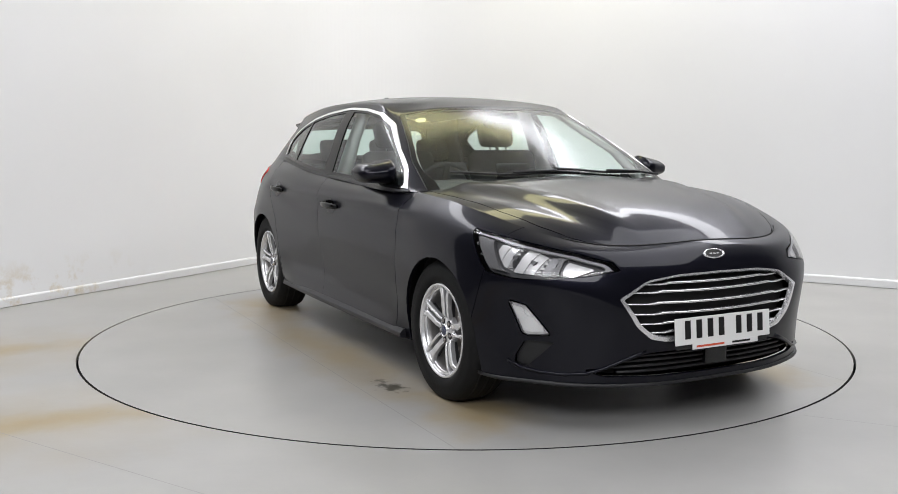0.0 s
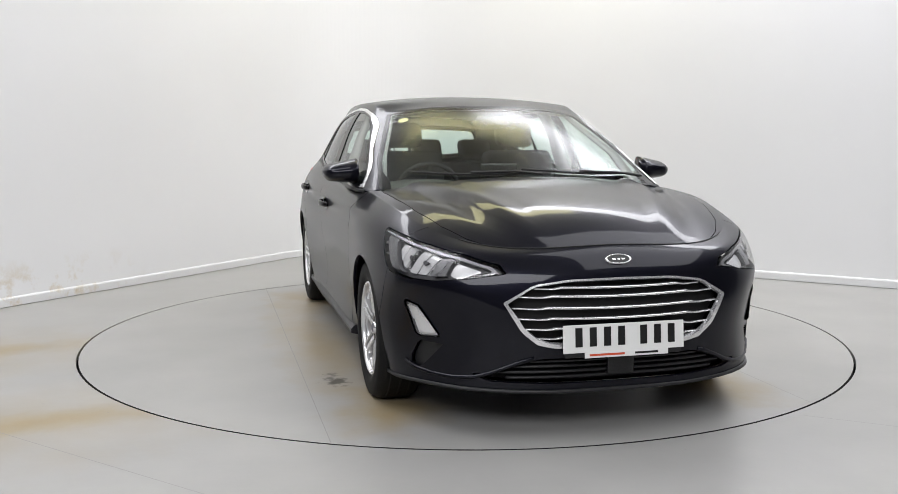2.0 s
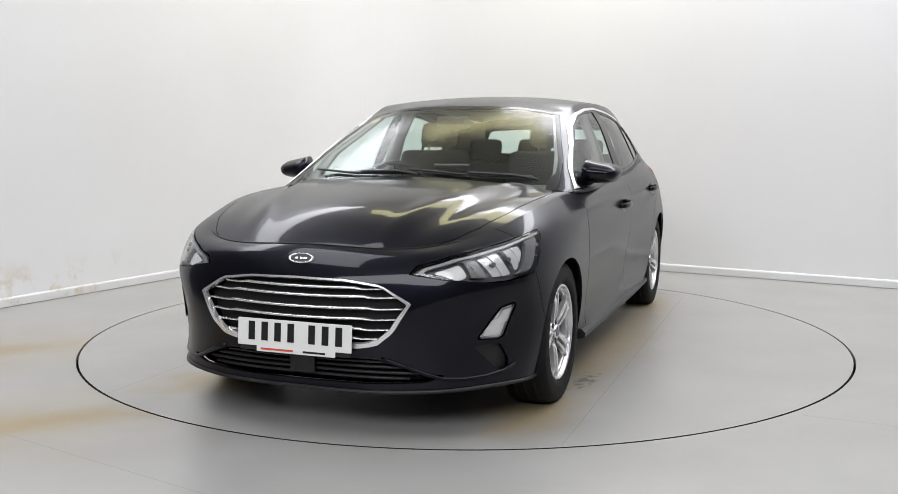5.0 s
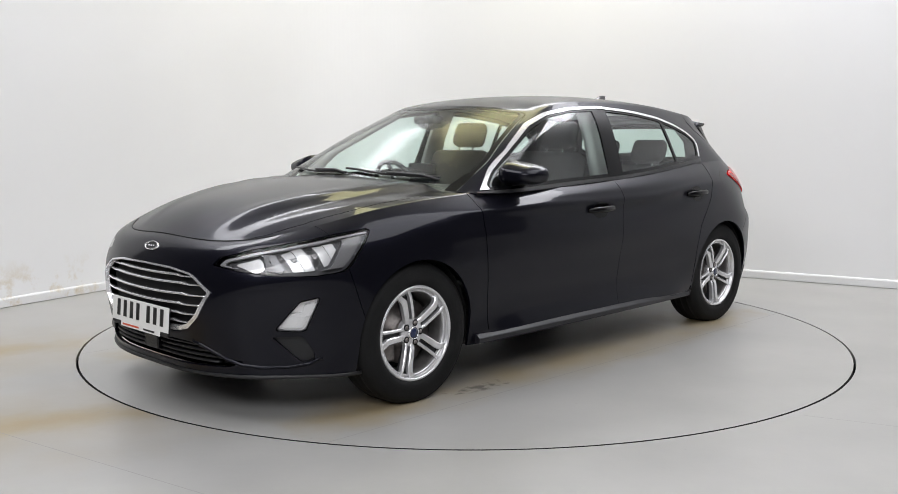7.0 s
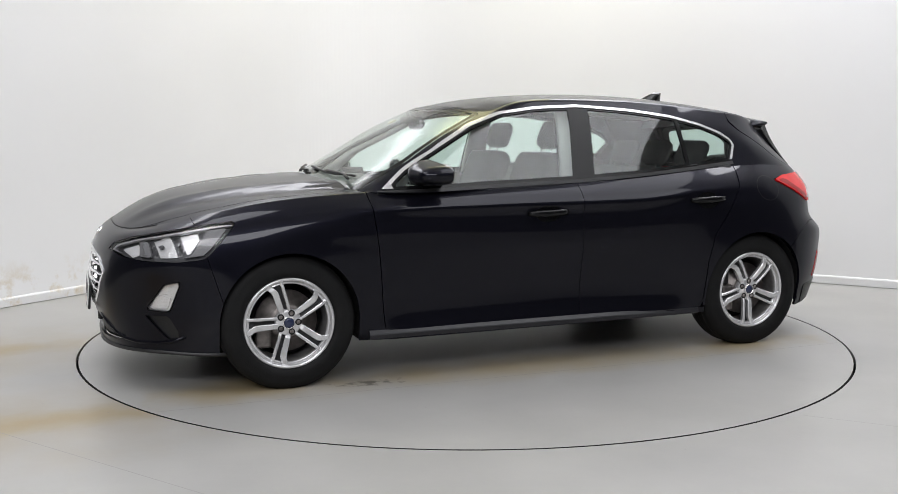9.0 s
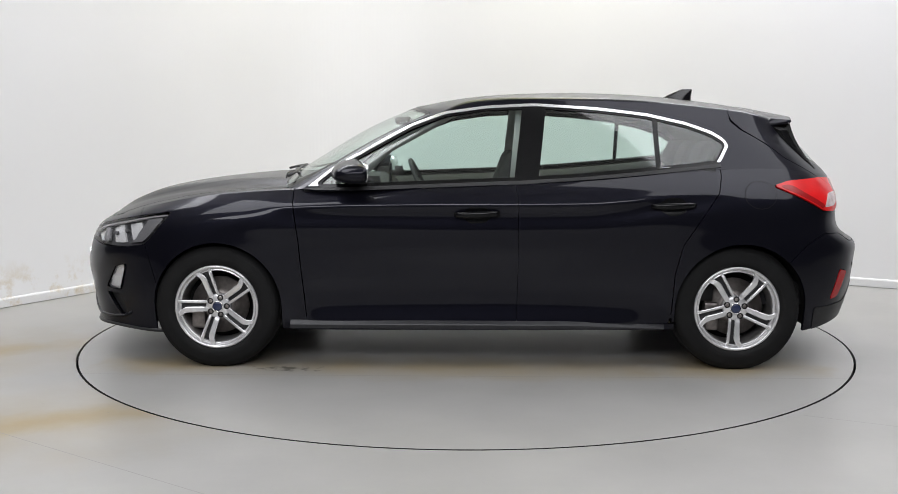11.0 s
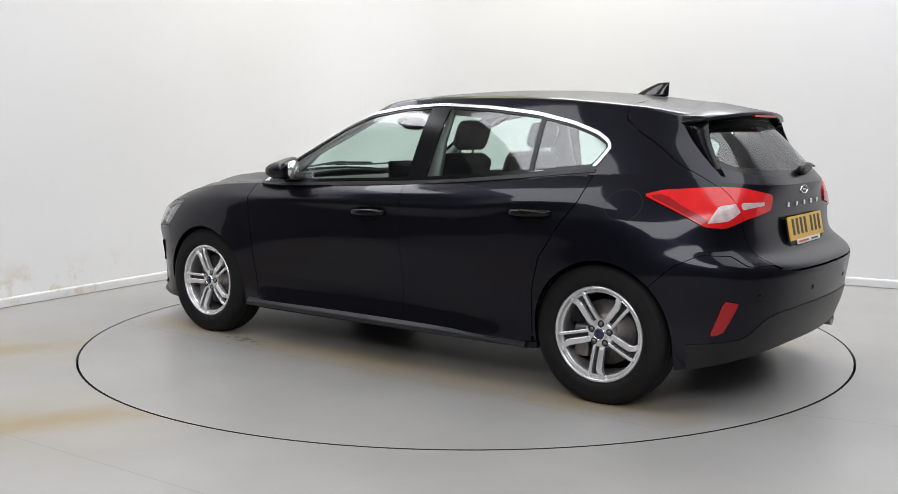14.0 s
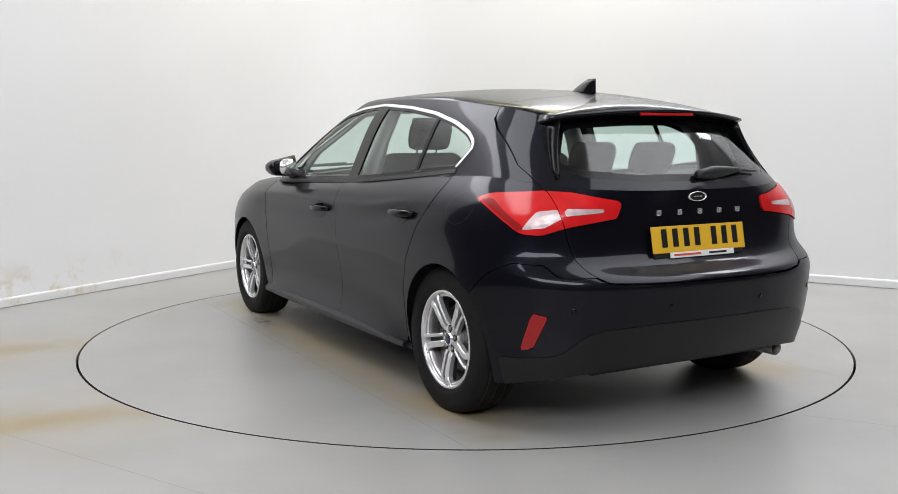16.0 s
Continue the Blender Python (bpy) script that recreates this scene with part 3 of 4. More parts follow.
intake_out = poly([(-.1, .335), (.34, .330), (.50, .275), (.60, .262), (.52, .232), (.30, .222), (-.1, .218)])
intake = lambda v: intake_out(v[1], v[2]) if v[0] > 1.8 else 1.0
scoop_out = poly([(.682, .370), (.762, .372), (.784, .300), (.782, .250), (.752, .262)])
scoop = lambda v: scoop_out(v[1], v[2]) if v[0] > 1.8 else 1.0
bump_f = lambda v: (1.665 + (v[2] - .45) * 0.30) - v[0]
wrap = lambda v: -v[0] + (0.83 - v[1]) * 0.9
tail_out = poly([(1.545, .949), (1.66, .972), (1.95, .985), (2.10, .98), (2.35, .945), (2.325, .878), (2.10, .848), (1.96, .815), (1.85, .820), (1.70, .885)])
tail = lambda v: tail_out(wrap(v), v[2]) if v[0] < -1.3 else 1.0
refl_out = poly([(1.940, .516), (2.028, .503), (1.942, .371), (1.868, .362)])
refl = lambda v: refl_out(wrap(v), v[2]) if v[0] < -1.5 else 1.0
gate_out = poly([(-.2, .630), (.43, .629), (.54, .642), (.585, .675), (.607, .72), (.642, .85), (.652, .90), (.658, .98), (.674, 1.085), (.632, 1.235), (.60, 1.305), (.55, 1.5), (-.2, 1.5)])
gate = lambda v: max(gate_out(v[1], v[2]), v[0] + 1.345)
bump_r_out = poly([(-1.60, .10), (-1.60, .56), (-1.70, .655), (-1.80, .705), (-1.90, .70), (-1.97, .655), (-2.3, .655), (-2.3, .1)])
bump_r = side(bump_r_out)
door_f_out = poly([(.945, 1.2), (.942, .908), (.909, .67), (.893, .476), (.875, .27), (.86, .243), (-.215, .243), (-.222, .56), (-.220, .88), (-.205, .97), (-.2, 1.2)])
door_r_out = poly([(-.2, 1.2), (-.205, .97), (-.220, .88), (-.222, .56), (-.215, .243), (-.985, .243), (-1.01, .30), (-1.02, .50), (-1.056, .649), (-1.16, .805), (-1.239, .916), (-1.262, 1.00), (-1.27, 1.2)])
door_f, door_r = side(door_f_out), side(door_r_out)


def hood_y(x):
    return float(np.interp(x, [.9, 1.1, 1.35, 1.6, 1.8, 1.93, 2.03, 2.2], [.735, .752, .738, .70, .64, .567, .475, .40]))


hood = lambda v: max(v[1] - hood_y(v[0]), (1.10 - 0.22 * v[1] ** 2) - v[0])
glass_line = [(.885, .93), (.745, 1.04), (.665, 1.086), (.41, 1.228), (.335, 1.268), (.16, 1.332), (-.055, 1.362), (-.31, 1.374), (-.64, 1.352), (-.90, 1.32), (-1.10, 1.275), (-1.235, 1.228), (-1.305, 1.185), (-1.318, 1.150), (-1.262, 1.056), (-.92, 1.022), (-.56, .990), (-.226, .970), (.5, .943)]
dlo_out = poly(glass_line)
dlo = lambda v: dlo_out(v[0], v[2]) if v[1] > 0.45 else 1.0
belt_z = lambda x: float(np.interp(x, [-1.262, -.92, -.56, -.226, .5, .885], [1.056, 1.022, .990, .970, .943, .93]))


def screen(v):
    """Windscreen outline."""
    y, z = v[1], v[2]
    edge = float(np.interp(z, [.95, 1.08, 1.22, 1.36], [.748, .712, .634, .549]))
    return max(y - edge, (.375 - .13 * (y / .55) ** 2) - v[0], 0.2 - v[0])


rear_out = poly([(-.2, 1.015), (.30, 1.022), (.50, 1.04), (.575, 1.075), (.585, 1.11), (.50, 1.25), (.46, 1.268), (.2, 1.282), (-.2, 1.284)])
rear_win = lambda v: rear_out(v[1], v[2]) if v[0] < -1.5 else 1.0

# painted panels
low = cut(F_LOW, inv(arch_f), inv(arch_r))
nose = cut(low, inv(head, .003), inv(fog, .003))
bumper = cut(nose, bump_f, inv(grille), inv(intake), inv(scoop))
panel("front_bumper", bumper, PAINT, CAR, both=True)
panel("bonnet", cut(F_HOOD, hood), PAINT, CAR, both=True)
wing = cut(nose, inv(bump_f, .003), lambda v: -v[0] + .2, inv(door_f, .004)) + cut(F_HOOD, lambda v: hood_y(v[0]) + .004 - v[1], inv(head, .003))
wing = [f for f in wing if f[0][0] > .5]
seam_b = lambda z: float(np.interp(z, [.24, .56, .88, .97], [-.215, -.222, -.22, -.205]))
seam_a = lambda z: float(np.interp(z, [.243, .476, .67, .908, 1.2], [.872, .893, .909, .942, .945]))
seam_c = lambda z: float(np.interp(z, [.243, .30, .5, .649, .805, .916, 1.0, 1.2], [-1.0, -1.01, -1.02, -1.056, -1.16, -1.239, -1.262, -1.27]))
fd = cut(low, lambda v: .243 - v[2], lambda v: v[0] - seam_a(v[2]) + .001, lambda v: seam_b(v[2]) + .0012 - v[0])
rd = cut(low, lambda v: .243 - v[2], lambda v: v[0] - seam_b(v[2]) + .0012, lambda v: seam_c(v[2]) + .001 - v[0], inv(arch_r, .004))
quarter = cut(low, lambda v: v[0] + .5 if v[0] > -.3 else -1, inv(door_r, .004), inv(bump_r, .003), inv(tail, .003), inv(gate, .003))
quarter = [f for f in quarter if f[0][0] < -1.0 and f[0][2] > .24 or f[0][0] < -1.03]
sill = cut(low, lambda v: v[2] - .239, lambda v: abs(v[0] + .02) - 1.03)
facing = lambda v: 0.54 - 0.22 * ramp((v[2] - 1.12) / 0.14) - v[4] if v[0] > 0 else -1.0
upper_side = cut(F_TOP, inv(screen, .002), inv(gate, .003), inv(dlo), inv(tail, .003)) + cut(F_TOP, inv(screen, .002), dlo, inv(facing))
for name, faces in (("front_wing", wing), ("front_door", fd), ("rear_door", rd), ("quarter_panel", quarter), ("sill", sill), ("pillar_frame", upper_side)):
    panel(name, faces, PAINT, CAR)
    panel(name, flip(faces), PAINT, CAR)
panel("roof", cut(F_ROOF, inv(gate, .003)), PAINT, CAR, both=True)
panel("tailgate", cut(F_LOW + F_TOP + F_ROOF, gate, inv(rear_win), inv(tail, .003)), PAINT, CAR, both=True)
panel("rear_bumper", cut(low, bump_r, inv(refl, .003), inv(gate, .009), inv(tail, .003)), PAINT, CAR, both=True)

# glass
panel("windscreen", cut(F_TOP, screen), SCREEN, CAR, rim=0, both=True).visible_shadow = False
frit = lambda v: -(screen(v) + .020 + .03 * max(0, min(1, (1.02 - v[2]) / .04)))
panel("windscreen_border", cut(F_TOP, screen, frit), PIANO, CAR, rim=0, push=.0008, both=True, label="black edge band of the windscreen")
panel("rear_window", cut(F_TOP, rear_win), GLASS, CAR, rim=0, push=-.004, both=True).visible_shadow = False
panel("rear_window_border", cut(F_TOP, rear_win, lambda v: -(rear_win(v) + .030)), PIANO, CAR, rim=0, push=-.0025, both=True, label="black edge band of the rear window")
pillar_x = lambda v: v[0] + .262 + (v[2] - .97) * .12
divide_x = lambda v: v[0] + .945 - (v[2] - 1.0) * .02
glass = cut(F_TOP, dlo, facing, lambda v: dlo(v) + .024)
panes = (("front_side_window", cut(glass, lambda v: .062 - pillar_x(v))), ("rear_side_window", cut(glass, lambda v: pillar_x(v) + .062, lambda v: .012 - divide_x(v))),
         ("quarter_window", cut(glass, lambda v: divide_x(v) + .012)))
for name, faces in panes:
    for f in (faces, flip(faces)):
        panel(name, f, GLASS, CAR, rim=0, push=-.004).visible_shadow = False
inside = cut(F_TOP, dlo, facing)
frame_faces = cut(inside, lambda v: -(dlo(v) + .024)) + cut(glass, lambda v: pillar_x(v) - .062, lambda v: -.062 - pillar_x(v)) + cut(glass, lambda v: divide_x(v) - .012, lambda v: -.012 - divide_x(v))
strip = lambda v: max(-(dlo(v) + .014), belt_z(v[0]) + .012 - v[2])
for f in (frame_faces, flip(frame_faces)):
    panel("window_frame", f, PIANO, CAR, rim=.012, label="gloss black window surround")
chrome = cut(inside, strip)
for f in (chrome, flip(chrome)):
    panel("window_trim", f, SATCHROME, CAR, rim=.008, push=.005, label="bright chrome window strip")


def loft(bm, rings, cap=True):
    """Skin between rings of equal length."""
    rows = [[bm.verts.new(q) for q in r] for r in rings]
    n = len(rows[0])
    for a, b in zip(rows, rows[1:]):
        for j in range(n):
            bm.faces.new((a[j], a[(j + 1) % n], b[(j + 1) % n], b[j]))
    if cap:
        bm.faces.new(rows[0][::-1])
        bm.faces.new(rows[-1])
    bmesh.ops.recalc_face_normals(bm, faces=bm.faces)


def mirror_y(bm):
    for v in bm.verts:
        v.co.y = -v.co.y
    bmesh.ops.reverse_faces(bm, faces=bm.faces)
    return bm


def both(name, make, mat, parent, label="", smooth=True):
    a = part(name, make(), mat, parent, label, smooth)
    b = part(name, mirror_y(make()), mat, parent, label, smooth)
    return a, b


# ---- underside and wheel housings ----
bm = bmesh.new()
box(bm, (0, 0, .27), (2.0, 1.62, .16), bevel=.03)
box(bm, (1.45, 0, .42), (1.1, 1.10, .42), bevel=.04)
box(bm, (-1.50, 0, .42), (.95, 1.10, .36), bevel=.04)
part("underbody", bm, DARK, CAR, smooth=False)


def housing(c):
    def make():
        bm = bmesh.new()
        rows = []
        for k in range(25):
            a = radians(-15 + 210 * k / 24)
            rows.append([bm.verts.new((c[0] + (c[2] + .012) * math.cos(a), y, c[1] + (c[2] + .012) * math.sin(a))) for y in (.50, .60, .72, .845)])
        for a, b in zip(rows, rows[1:]):
            for j in range(3):
                bm.faces.new((a[j], b[j], b[j + 1], a[j + 1]))
        hub = bm.verts.new((c[0], .50, c[1]))
        for a, b in zip(rows, rows[1:]):
            bm.faces.new((hub, a[0], b[0]))
        return bm
    return make


for c in (ARCH_F, ARCH_R):
    both("wheel_housing", housing(c), DARK, CAR)


# ---- wheels ----
def wheel(x, y, left, turn):
    m = pose(x, y, .318, -90 if left else 90, 0, 0)
    bm = bmesh.new()
    I = Matrix()
    lathe(bm, [(.221, .080), (.2205, .091), (.214, .096), (.207, .094), (.2045, .086), (.2025, .076), (.197, .074), (.195, .077), (.191, .076), (.189, .066)], I, 72)
    rim = part("wheel", bm, ALLOY, CAR, "silver multi-spoke alloy wheel with black tyre")
    rim.matrix_local = m
    bm = bmesh.new()
    lathe(bm, [(.2035, .078), (.190, .066), (.187, .045), (.183, .0), (.183, -.075), (.20, -.09)], I, 72)
    part("wheel_barrel", bm, BARREL, rim, "darker grey inner barrel of the alloy wheel")
    bm = bmesh.new()
    lathe(bm, [(.214, -.085), (.25, -.104), (.295, -.104), (.315, -.092), (.3255, -.066), (.3275, -.03), (.3275, .03), (.3255, .066), (.3165, .088), (.311, .0915), (.306, .0985), (.285, .1035), (.262, .1040), (.258, .1048), (.240, .1035), (.224, .096), (.2195, .088)], I, 96)
    inv_m = m.inverted()
    for v in bm.verts:
        w = m @ v.co
        if w.z < .001:
            w.z = .001
            v.co = inv_m @ w
    part("tyre", bm, RUBBER, rim, "black rubber tyre")
    for k in range(3):
        bm = bmesh.new()
        r = (-.045, 0, .045)[k]
        lathe(bm, [(.3268, r - .005), (.3285, r - .0045), (.3285, r + .0045), (.3268, r + .005)], I, 96)
        for v in bm.verts:
            w = m @ v.co
            if w.z < .0012:
                w.z = .0012
                v.co = inv_m @ w
        part("tread_groove", bm, DARK, rim)
    bm = bmesh.new()
    lathe(bm, [(0, .066), (.030, .066), (.058, .0665), (.064, .062), (.067, .045), (.067, 0)], I, 48)
    part("hub", bm, ALLOY, rim)
    bm = bmesh.new()
    lathe(bm, [(0, .0805), (.016, .080), (.0235, .0775), (.0255, .072), (.0255, .06)], I, 32)
    part("hub_cap", bm, BLUEE, rim, "dark blue hub cap")
    bm = bmesh.new()
    lathe(bm, [(.0255, .06), (.0255, .0785), (.0285, .0785), (.030, .06)], I, 32)
    part("cap_ring", bm, CHROME, rim)
    for k in range(5):
        a = radians(turn + 72 * k)
        d = Vector((math.cos(a), math.sin(a), 0))
        s = Vector((-math.sin(a), math.cos(a), 0))
        for off0, off1, w0, w1 in ((.0155, .0165, .026, .033), (-.0225, -.0265, .015, .016)):
            bm = bmesh.new()
            rings = []
            for i in range(13):
                q = i / 12
                r = .046 + (.2035 - .046) * q
                o = off0 + (off1 - off0) * min(1, q * 1.25)
                if off0 > 0 and q > .7:
                    o += .030 * ((q - .7) / .3) ** 1.5
                w = w0 + (w1 - w0) * q
                hh = .066 + .020 * math.sin(q * math.pi / 2) + (.004 if .1 < q < .9 else 0)
                c = d * r + s * o
                dep = .026
                rings.append([c + s * (-w / 2) + Vector((0, 0, hh - .004)), c + s * (-w / 2 + .004) + Vector((0, 0, hh)), c + s * (w / 2 - .004) + Vector((0, 0, hh)), c + s * (w / 2) + Vector((0, 0, hh - .004)), c + s * (w / 2 - .003) + Vector((0, 0, hh - dep)), c + s * (-w / 2 + .003) + Vector((0, 0, hh - dep))])
            loft(bm, rings)
            part("spoke", bm, ALLOY, rim, smooth=False)
        # filler in the spoke gap, its shade given by a dark colour
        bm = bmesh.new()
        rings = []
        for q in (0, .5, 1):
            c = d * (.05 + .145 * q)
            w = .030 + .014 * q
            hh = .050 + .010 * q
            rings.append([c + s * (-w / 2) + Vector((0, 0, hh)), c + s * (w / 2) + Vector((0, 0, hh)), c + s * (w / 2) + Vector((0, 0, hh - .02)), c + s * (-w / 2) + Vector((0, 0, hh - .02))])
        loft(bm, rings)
        part("spoke_gap_fill", bm, GAPSHADE, rim, "dark grey filler between twin spokes, painted as the gap's shade", smooth=False)
        b = a + radians(36)
        bm = bmesh.new()
        lathe(bm, [(0, .072), (.006, .072), (.0095, .069), (.0095, .05)], Matrix.Translation((.047 * math.cos(b), .047 * math.sin(b), 0)), 6)
        part("wheel_nut", bm, STEEL, rim, smooth=False)
        # black ring on the hub painted as the shade around the nut
        bm = bmesh.new()
        lathe(bm, [(.0095, .0672), (.0158, .0678), (.0158, .06)], Matrix.Translation((.047 * math.cos(b), .047 * math.sin(b), 0)), 16)
        part("nut_shade_ring", bm, DARK, rim)
    bm = bmesh.new()
    lathe(bm, [(.06, .032), (.085, .032), (.088, .012), (.150, .012), (.150, -.012), (.06, -.012)], I, 48)
    part("brake_disc", bm, STEEL, rim, "rusty steel brake disc")
    bm = bmesh.new()
    for v in box(bm, (.115, .05, .0), (.075, .15, .07), bevel=.012):
        pass
    part("brake_caliper", bm, STEEL, rim, smooth=False)
    bm = bmesh.new()
    lathe(bm, [(0, -.06), (.183, -.06)], I, 32)
    part("inner_shield", bm, DARK, rim)
    return rim


wheel(1.35, .782, True, 0)
wheel(1.35, -.782, False, 10)
wheel(-1.35, .775, True, 14)
wheel(-1.35, -.775, False, 25)

# ---- nose ----
patch = cut(F_LOW, grille)
panel("grille_backing", patch, DARK, CAR, rim=-.04, push=-.045, both=True)
ring = cut(F_LOW, lambda v: grille(v) - .004, lambda v: -(grille(v) + .004 + .009 * min(1, max(0, (.60 - v[2]) / .10))))
GRILLE = panel("grille", ring, SATCHROME, CAR, rim=.02, push=.006, both=True, label="black radiator grille with chrome frame and bars")


def grille_half(z):
    return float(np.interp(z, [.376, .392, .445, .556, .622, .640], [.30, .345, .41, .477, .36, .2]))


for z in (.612, .578, .533, .492, .452, .415):
    bm = bmesh.new()
    half = grille_half(z) - .020
    step = half * .70
    rings = []
    for i in range(-20, 21):
        y = half * i / 20
        k = min(1, max(0, (abs(y) - step) / .03))
        zz = z - .012 * (1 - (y / .48) ** 2) + .010 - .007 * k
        q, n = on_front(y, min(max(zz, .39), .63))
        hgt = .0055 - .0022 * k
        x = q.x - .010 - .006 * k
        rings.append([(x + .006, y, zz + hgt * .6), (x - .012, y, zz + hgt), (x - .012, y, zz - hgt), (x + .006, y, zz - hgt * .7)])
    loft(bm, rings)
    part("grille_bar", bm, SATCHROME, GRILLE, "bright chrome bar")

panel("lower_intake", cut(F_LOW, intake), DARK, CAR, rim=-.03, push=-.05, both=True, label="black lower air intake")
for z in (.245, .268, .292, .314):
    bm = bmesh.new()
    rings = []
    half = float(np.interp(z, [.225, .262, .275, .33], [.35, .56, .48, .33])) - .01
    for i in range(-12, 13):
        y = half * i / 12
        q, n = on_front(y, z)
        rings.append([(q.x - .018, y, z + .005), (q.x - .04, y, z + .007), (q.x - .04, y, z - .005), (q.x - .018, y, z - .004)])
    loft(bm, rings)
    part("intake_slat", bm, SATIN, CAR)
bm = bmesh.new()
q, n = on_front(0.0, .28)
box(bm, (q.x - .012, 0.01, .290), (.03, .115, .075), bevel=.006)
part("radar_cover", bm, GLOSSB, CAR, "black sensor cover in the lower intake", smooth=False)
sc = cut(F_LOW, scoop)
for f in (sc, flip(sc)):
    panel("bumper_vent", f, SATIN, CAR, rim=-.02, push=-.022, label="matt black bumper vent")


def bumper_fold():
    """Folded ledge that rises from the outer corner to the middle intake."""
    bm = bmesh.new()
    rings = []
    for y, z in ((.80, .275), (.77, .252), (.72, .242), (.65, .240), (.58, .247), (.52, .268), (.46, .296), (.40, .322), (.36, .334)):
        q, n = on_front(y, z)
        n = Vector((abs(n.x), abs(n.y), 0)).normalized()
        rings.append([q + n * a + Vector((0, 0, b)) for a, b in ((-.012, .012), (.004, .007), (.009, 0), (.004, -.007), (-.012, -.012))])
    loft(bm, rings)
    return bm


both("bumper_fold", bumper_fold, PAINT, CAR)
# lip under the bumper
bm = bmesh.new()
rings = []
for i in range(-26, 27):
    k = i / 26
    j = int(round(abs(k) * 42))
    x, y, z = LOWER[0][j]
    y = math.copysign(y, k) if k else 0
    nx, ny = (1, 0) if abs(k) < .3 else (max(0, 1 - abs(k)), math.copysign(1, k))
    rings.append([(x + .006, y * 1.006, z + .012), (x + .010, y * 1.008, z - .002), (x - .02, y * .985, z - .012), (x - .02, y * .985, z + .006)])
loft(bm, rings)
part("front_lip", bm, SATIN, CAR)


def badge(place, normal, w, h):
    up = Vector((0, 0, 1))
    sx = up.cross(normal).normalized()
    uy = normal.cross(sx).normalized()
    m = Matrix.Translation(place) @ Matrix((sx, uy, normal)).transposed().to_4x4()
    sc = m @ Matrix.Diagonal((w, h, 1, 1))
    bm = bmesh.new()
    lathe(bm, [(.80, .001), (.82, .006), (.9, .008), (.98, .006), (1, 0)], sc, 40)
    b = part("badge", bm, CHROME, CAR, "small oval badge with a chrome rim")
    bm = bmesh.new()
    lathe(bm, [(0, .004), (.82, .0035)], sc, 40)
    part("badge_face", bm, INK, b)
    bm = bmesh.new()
    for k, ww in ((-.34, .22), (.02, .18), (.34, .22)):
        box(bm, (0, 0, 0), (ww, .30, 1), bevel=0)
        for v in list(bm.verts)[-8:]:
            v.co = sc @ Vector((v.co.x + k, v.co.y, .0045 + v.co.z * .001))
    part("badge_mark", bm, CHROME, b, smooth=False)


q, n = on_front(0, .715)
badge(q, n, .058, .023)
q, n = on_rear(0, .955)
badge(q, Vector((-1, 0, .12)).normalized(), .052, .021)


def plate(top, bottom, mat, way, label):
    """Number plate on a holder, its writing left as plain bars."""
    t, b = Vector(top), Vector(bottom)
    up = (t - b).normalized()
    side_v = Vector((0, -1, 0)) if way > 0 else Vector((0, 1, 0))
    out = (side_v.cross(up) * -1).normalized()
    if out.x * way < 0:
        out = -out
    c = (t + b) / 2
    m = Matrix((side_v * -1, up, out)).transposed().to_4x4()
    m = Matrix.Translation(c) @ m
    bm = bmesh.new()
    box(bm, (0, 0, 0), (.52, .111, .005), bevel=.002)
    bm.transform(m)
    p = part("number_plate", bm, mat, CAR, label, smooth=False)
    bm = bmesh.new()
    box(bm, (0, -.012, -.008), (.50, .125, .012), bevel=.003)
    bm.transform(m)
    part("plate_holder", bm, SATIN, p, smooth=False)
    x = -.215
    for k in range(7):
        if k == 4:
            x += .035
        bm = bmesh.new()
        box(bm, (x + .021, .006, .0032), (.030, .076, .001))
        bm.transform(m)
        part("plate_bar", bm, INK, p, smooth=False)
        x += .0605
    bm = bmesh.new()
    box(bm, (.01, -.066, 0.001), (.36, .024, .004), bevel=.0015)
    bm.transform(m)
    part("plate_footer", bm, WHITEP, p, "white strip below the plate", smooth=False)
    for a, w, mt in ((-.075, .15, REDINK), (.095, .10, INK)):
        bm = bmesh.new()
        box(bm, (a, -.066, .0036), (w, .008, .0008))
        bm.transform(m)
        part("footer_bar", bm, mt, p, smooth=False)


plate((2.234, 0, .470), (2.243, 0, .358), WHITEP, 1, "white front number plate with plain dark bars")
plate((on_rear(0, .838)[0].x - .013, 0, .838), (on_rear(0, .728)[0].x - .013, 0, .728), YELLOWP, -1, "yellow rear number plate with plain dark bars")
for k in range(5):
    y = .205 - .112 * k
    q, n = on_rear(y, .893)
    bm = bmesh.new()
    box(bm, (q.x - .003, y, .893), (.006, .024, .022), bevel=.0015)
    part("letter_bar", bm, CHROME, CAR, "small chrome bar in place of a letter", smooth=False)

# dark joint along the bonnet's leading edge
bm = bmesh.new()
edge = [Vector(q) for q in LOWER[-1][:24]]
tube(bm, [Vector((q.x, -q.y, q.z)) for q in edge[:0:-1]] + edge, .0035, 6)
part("bonnet_joint", bm, DARK, CAR)

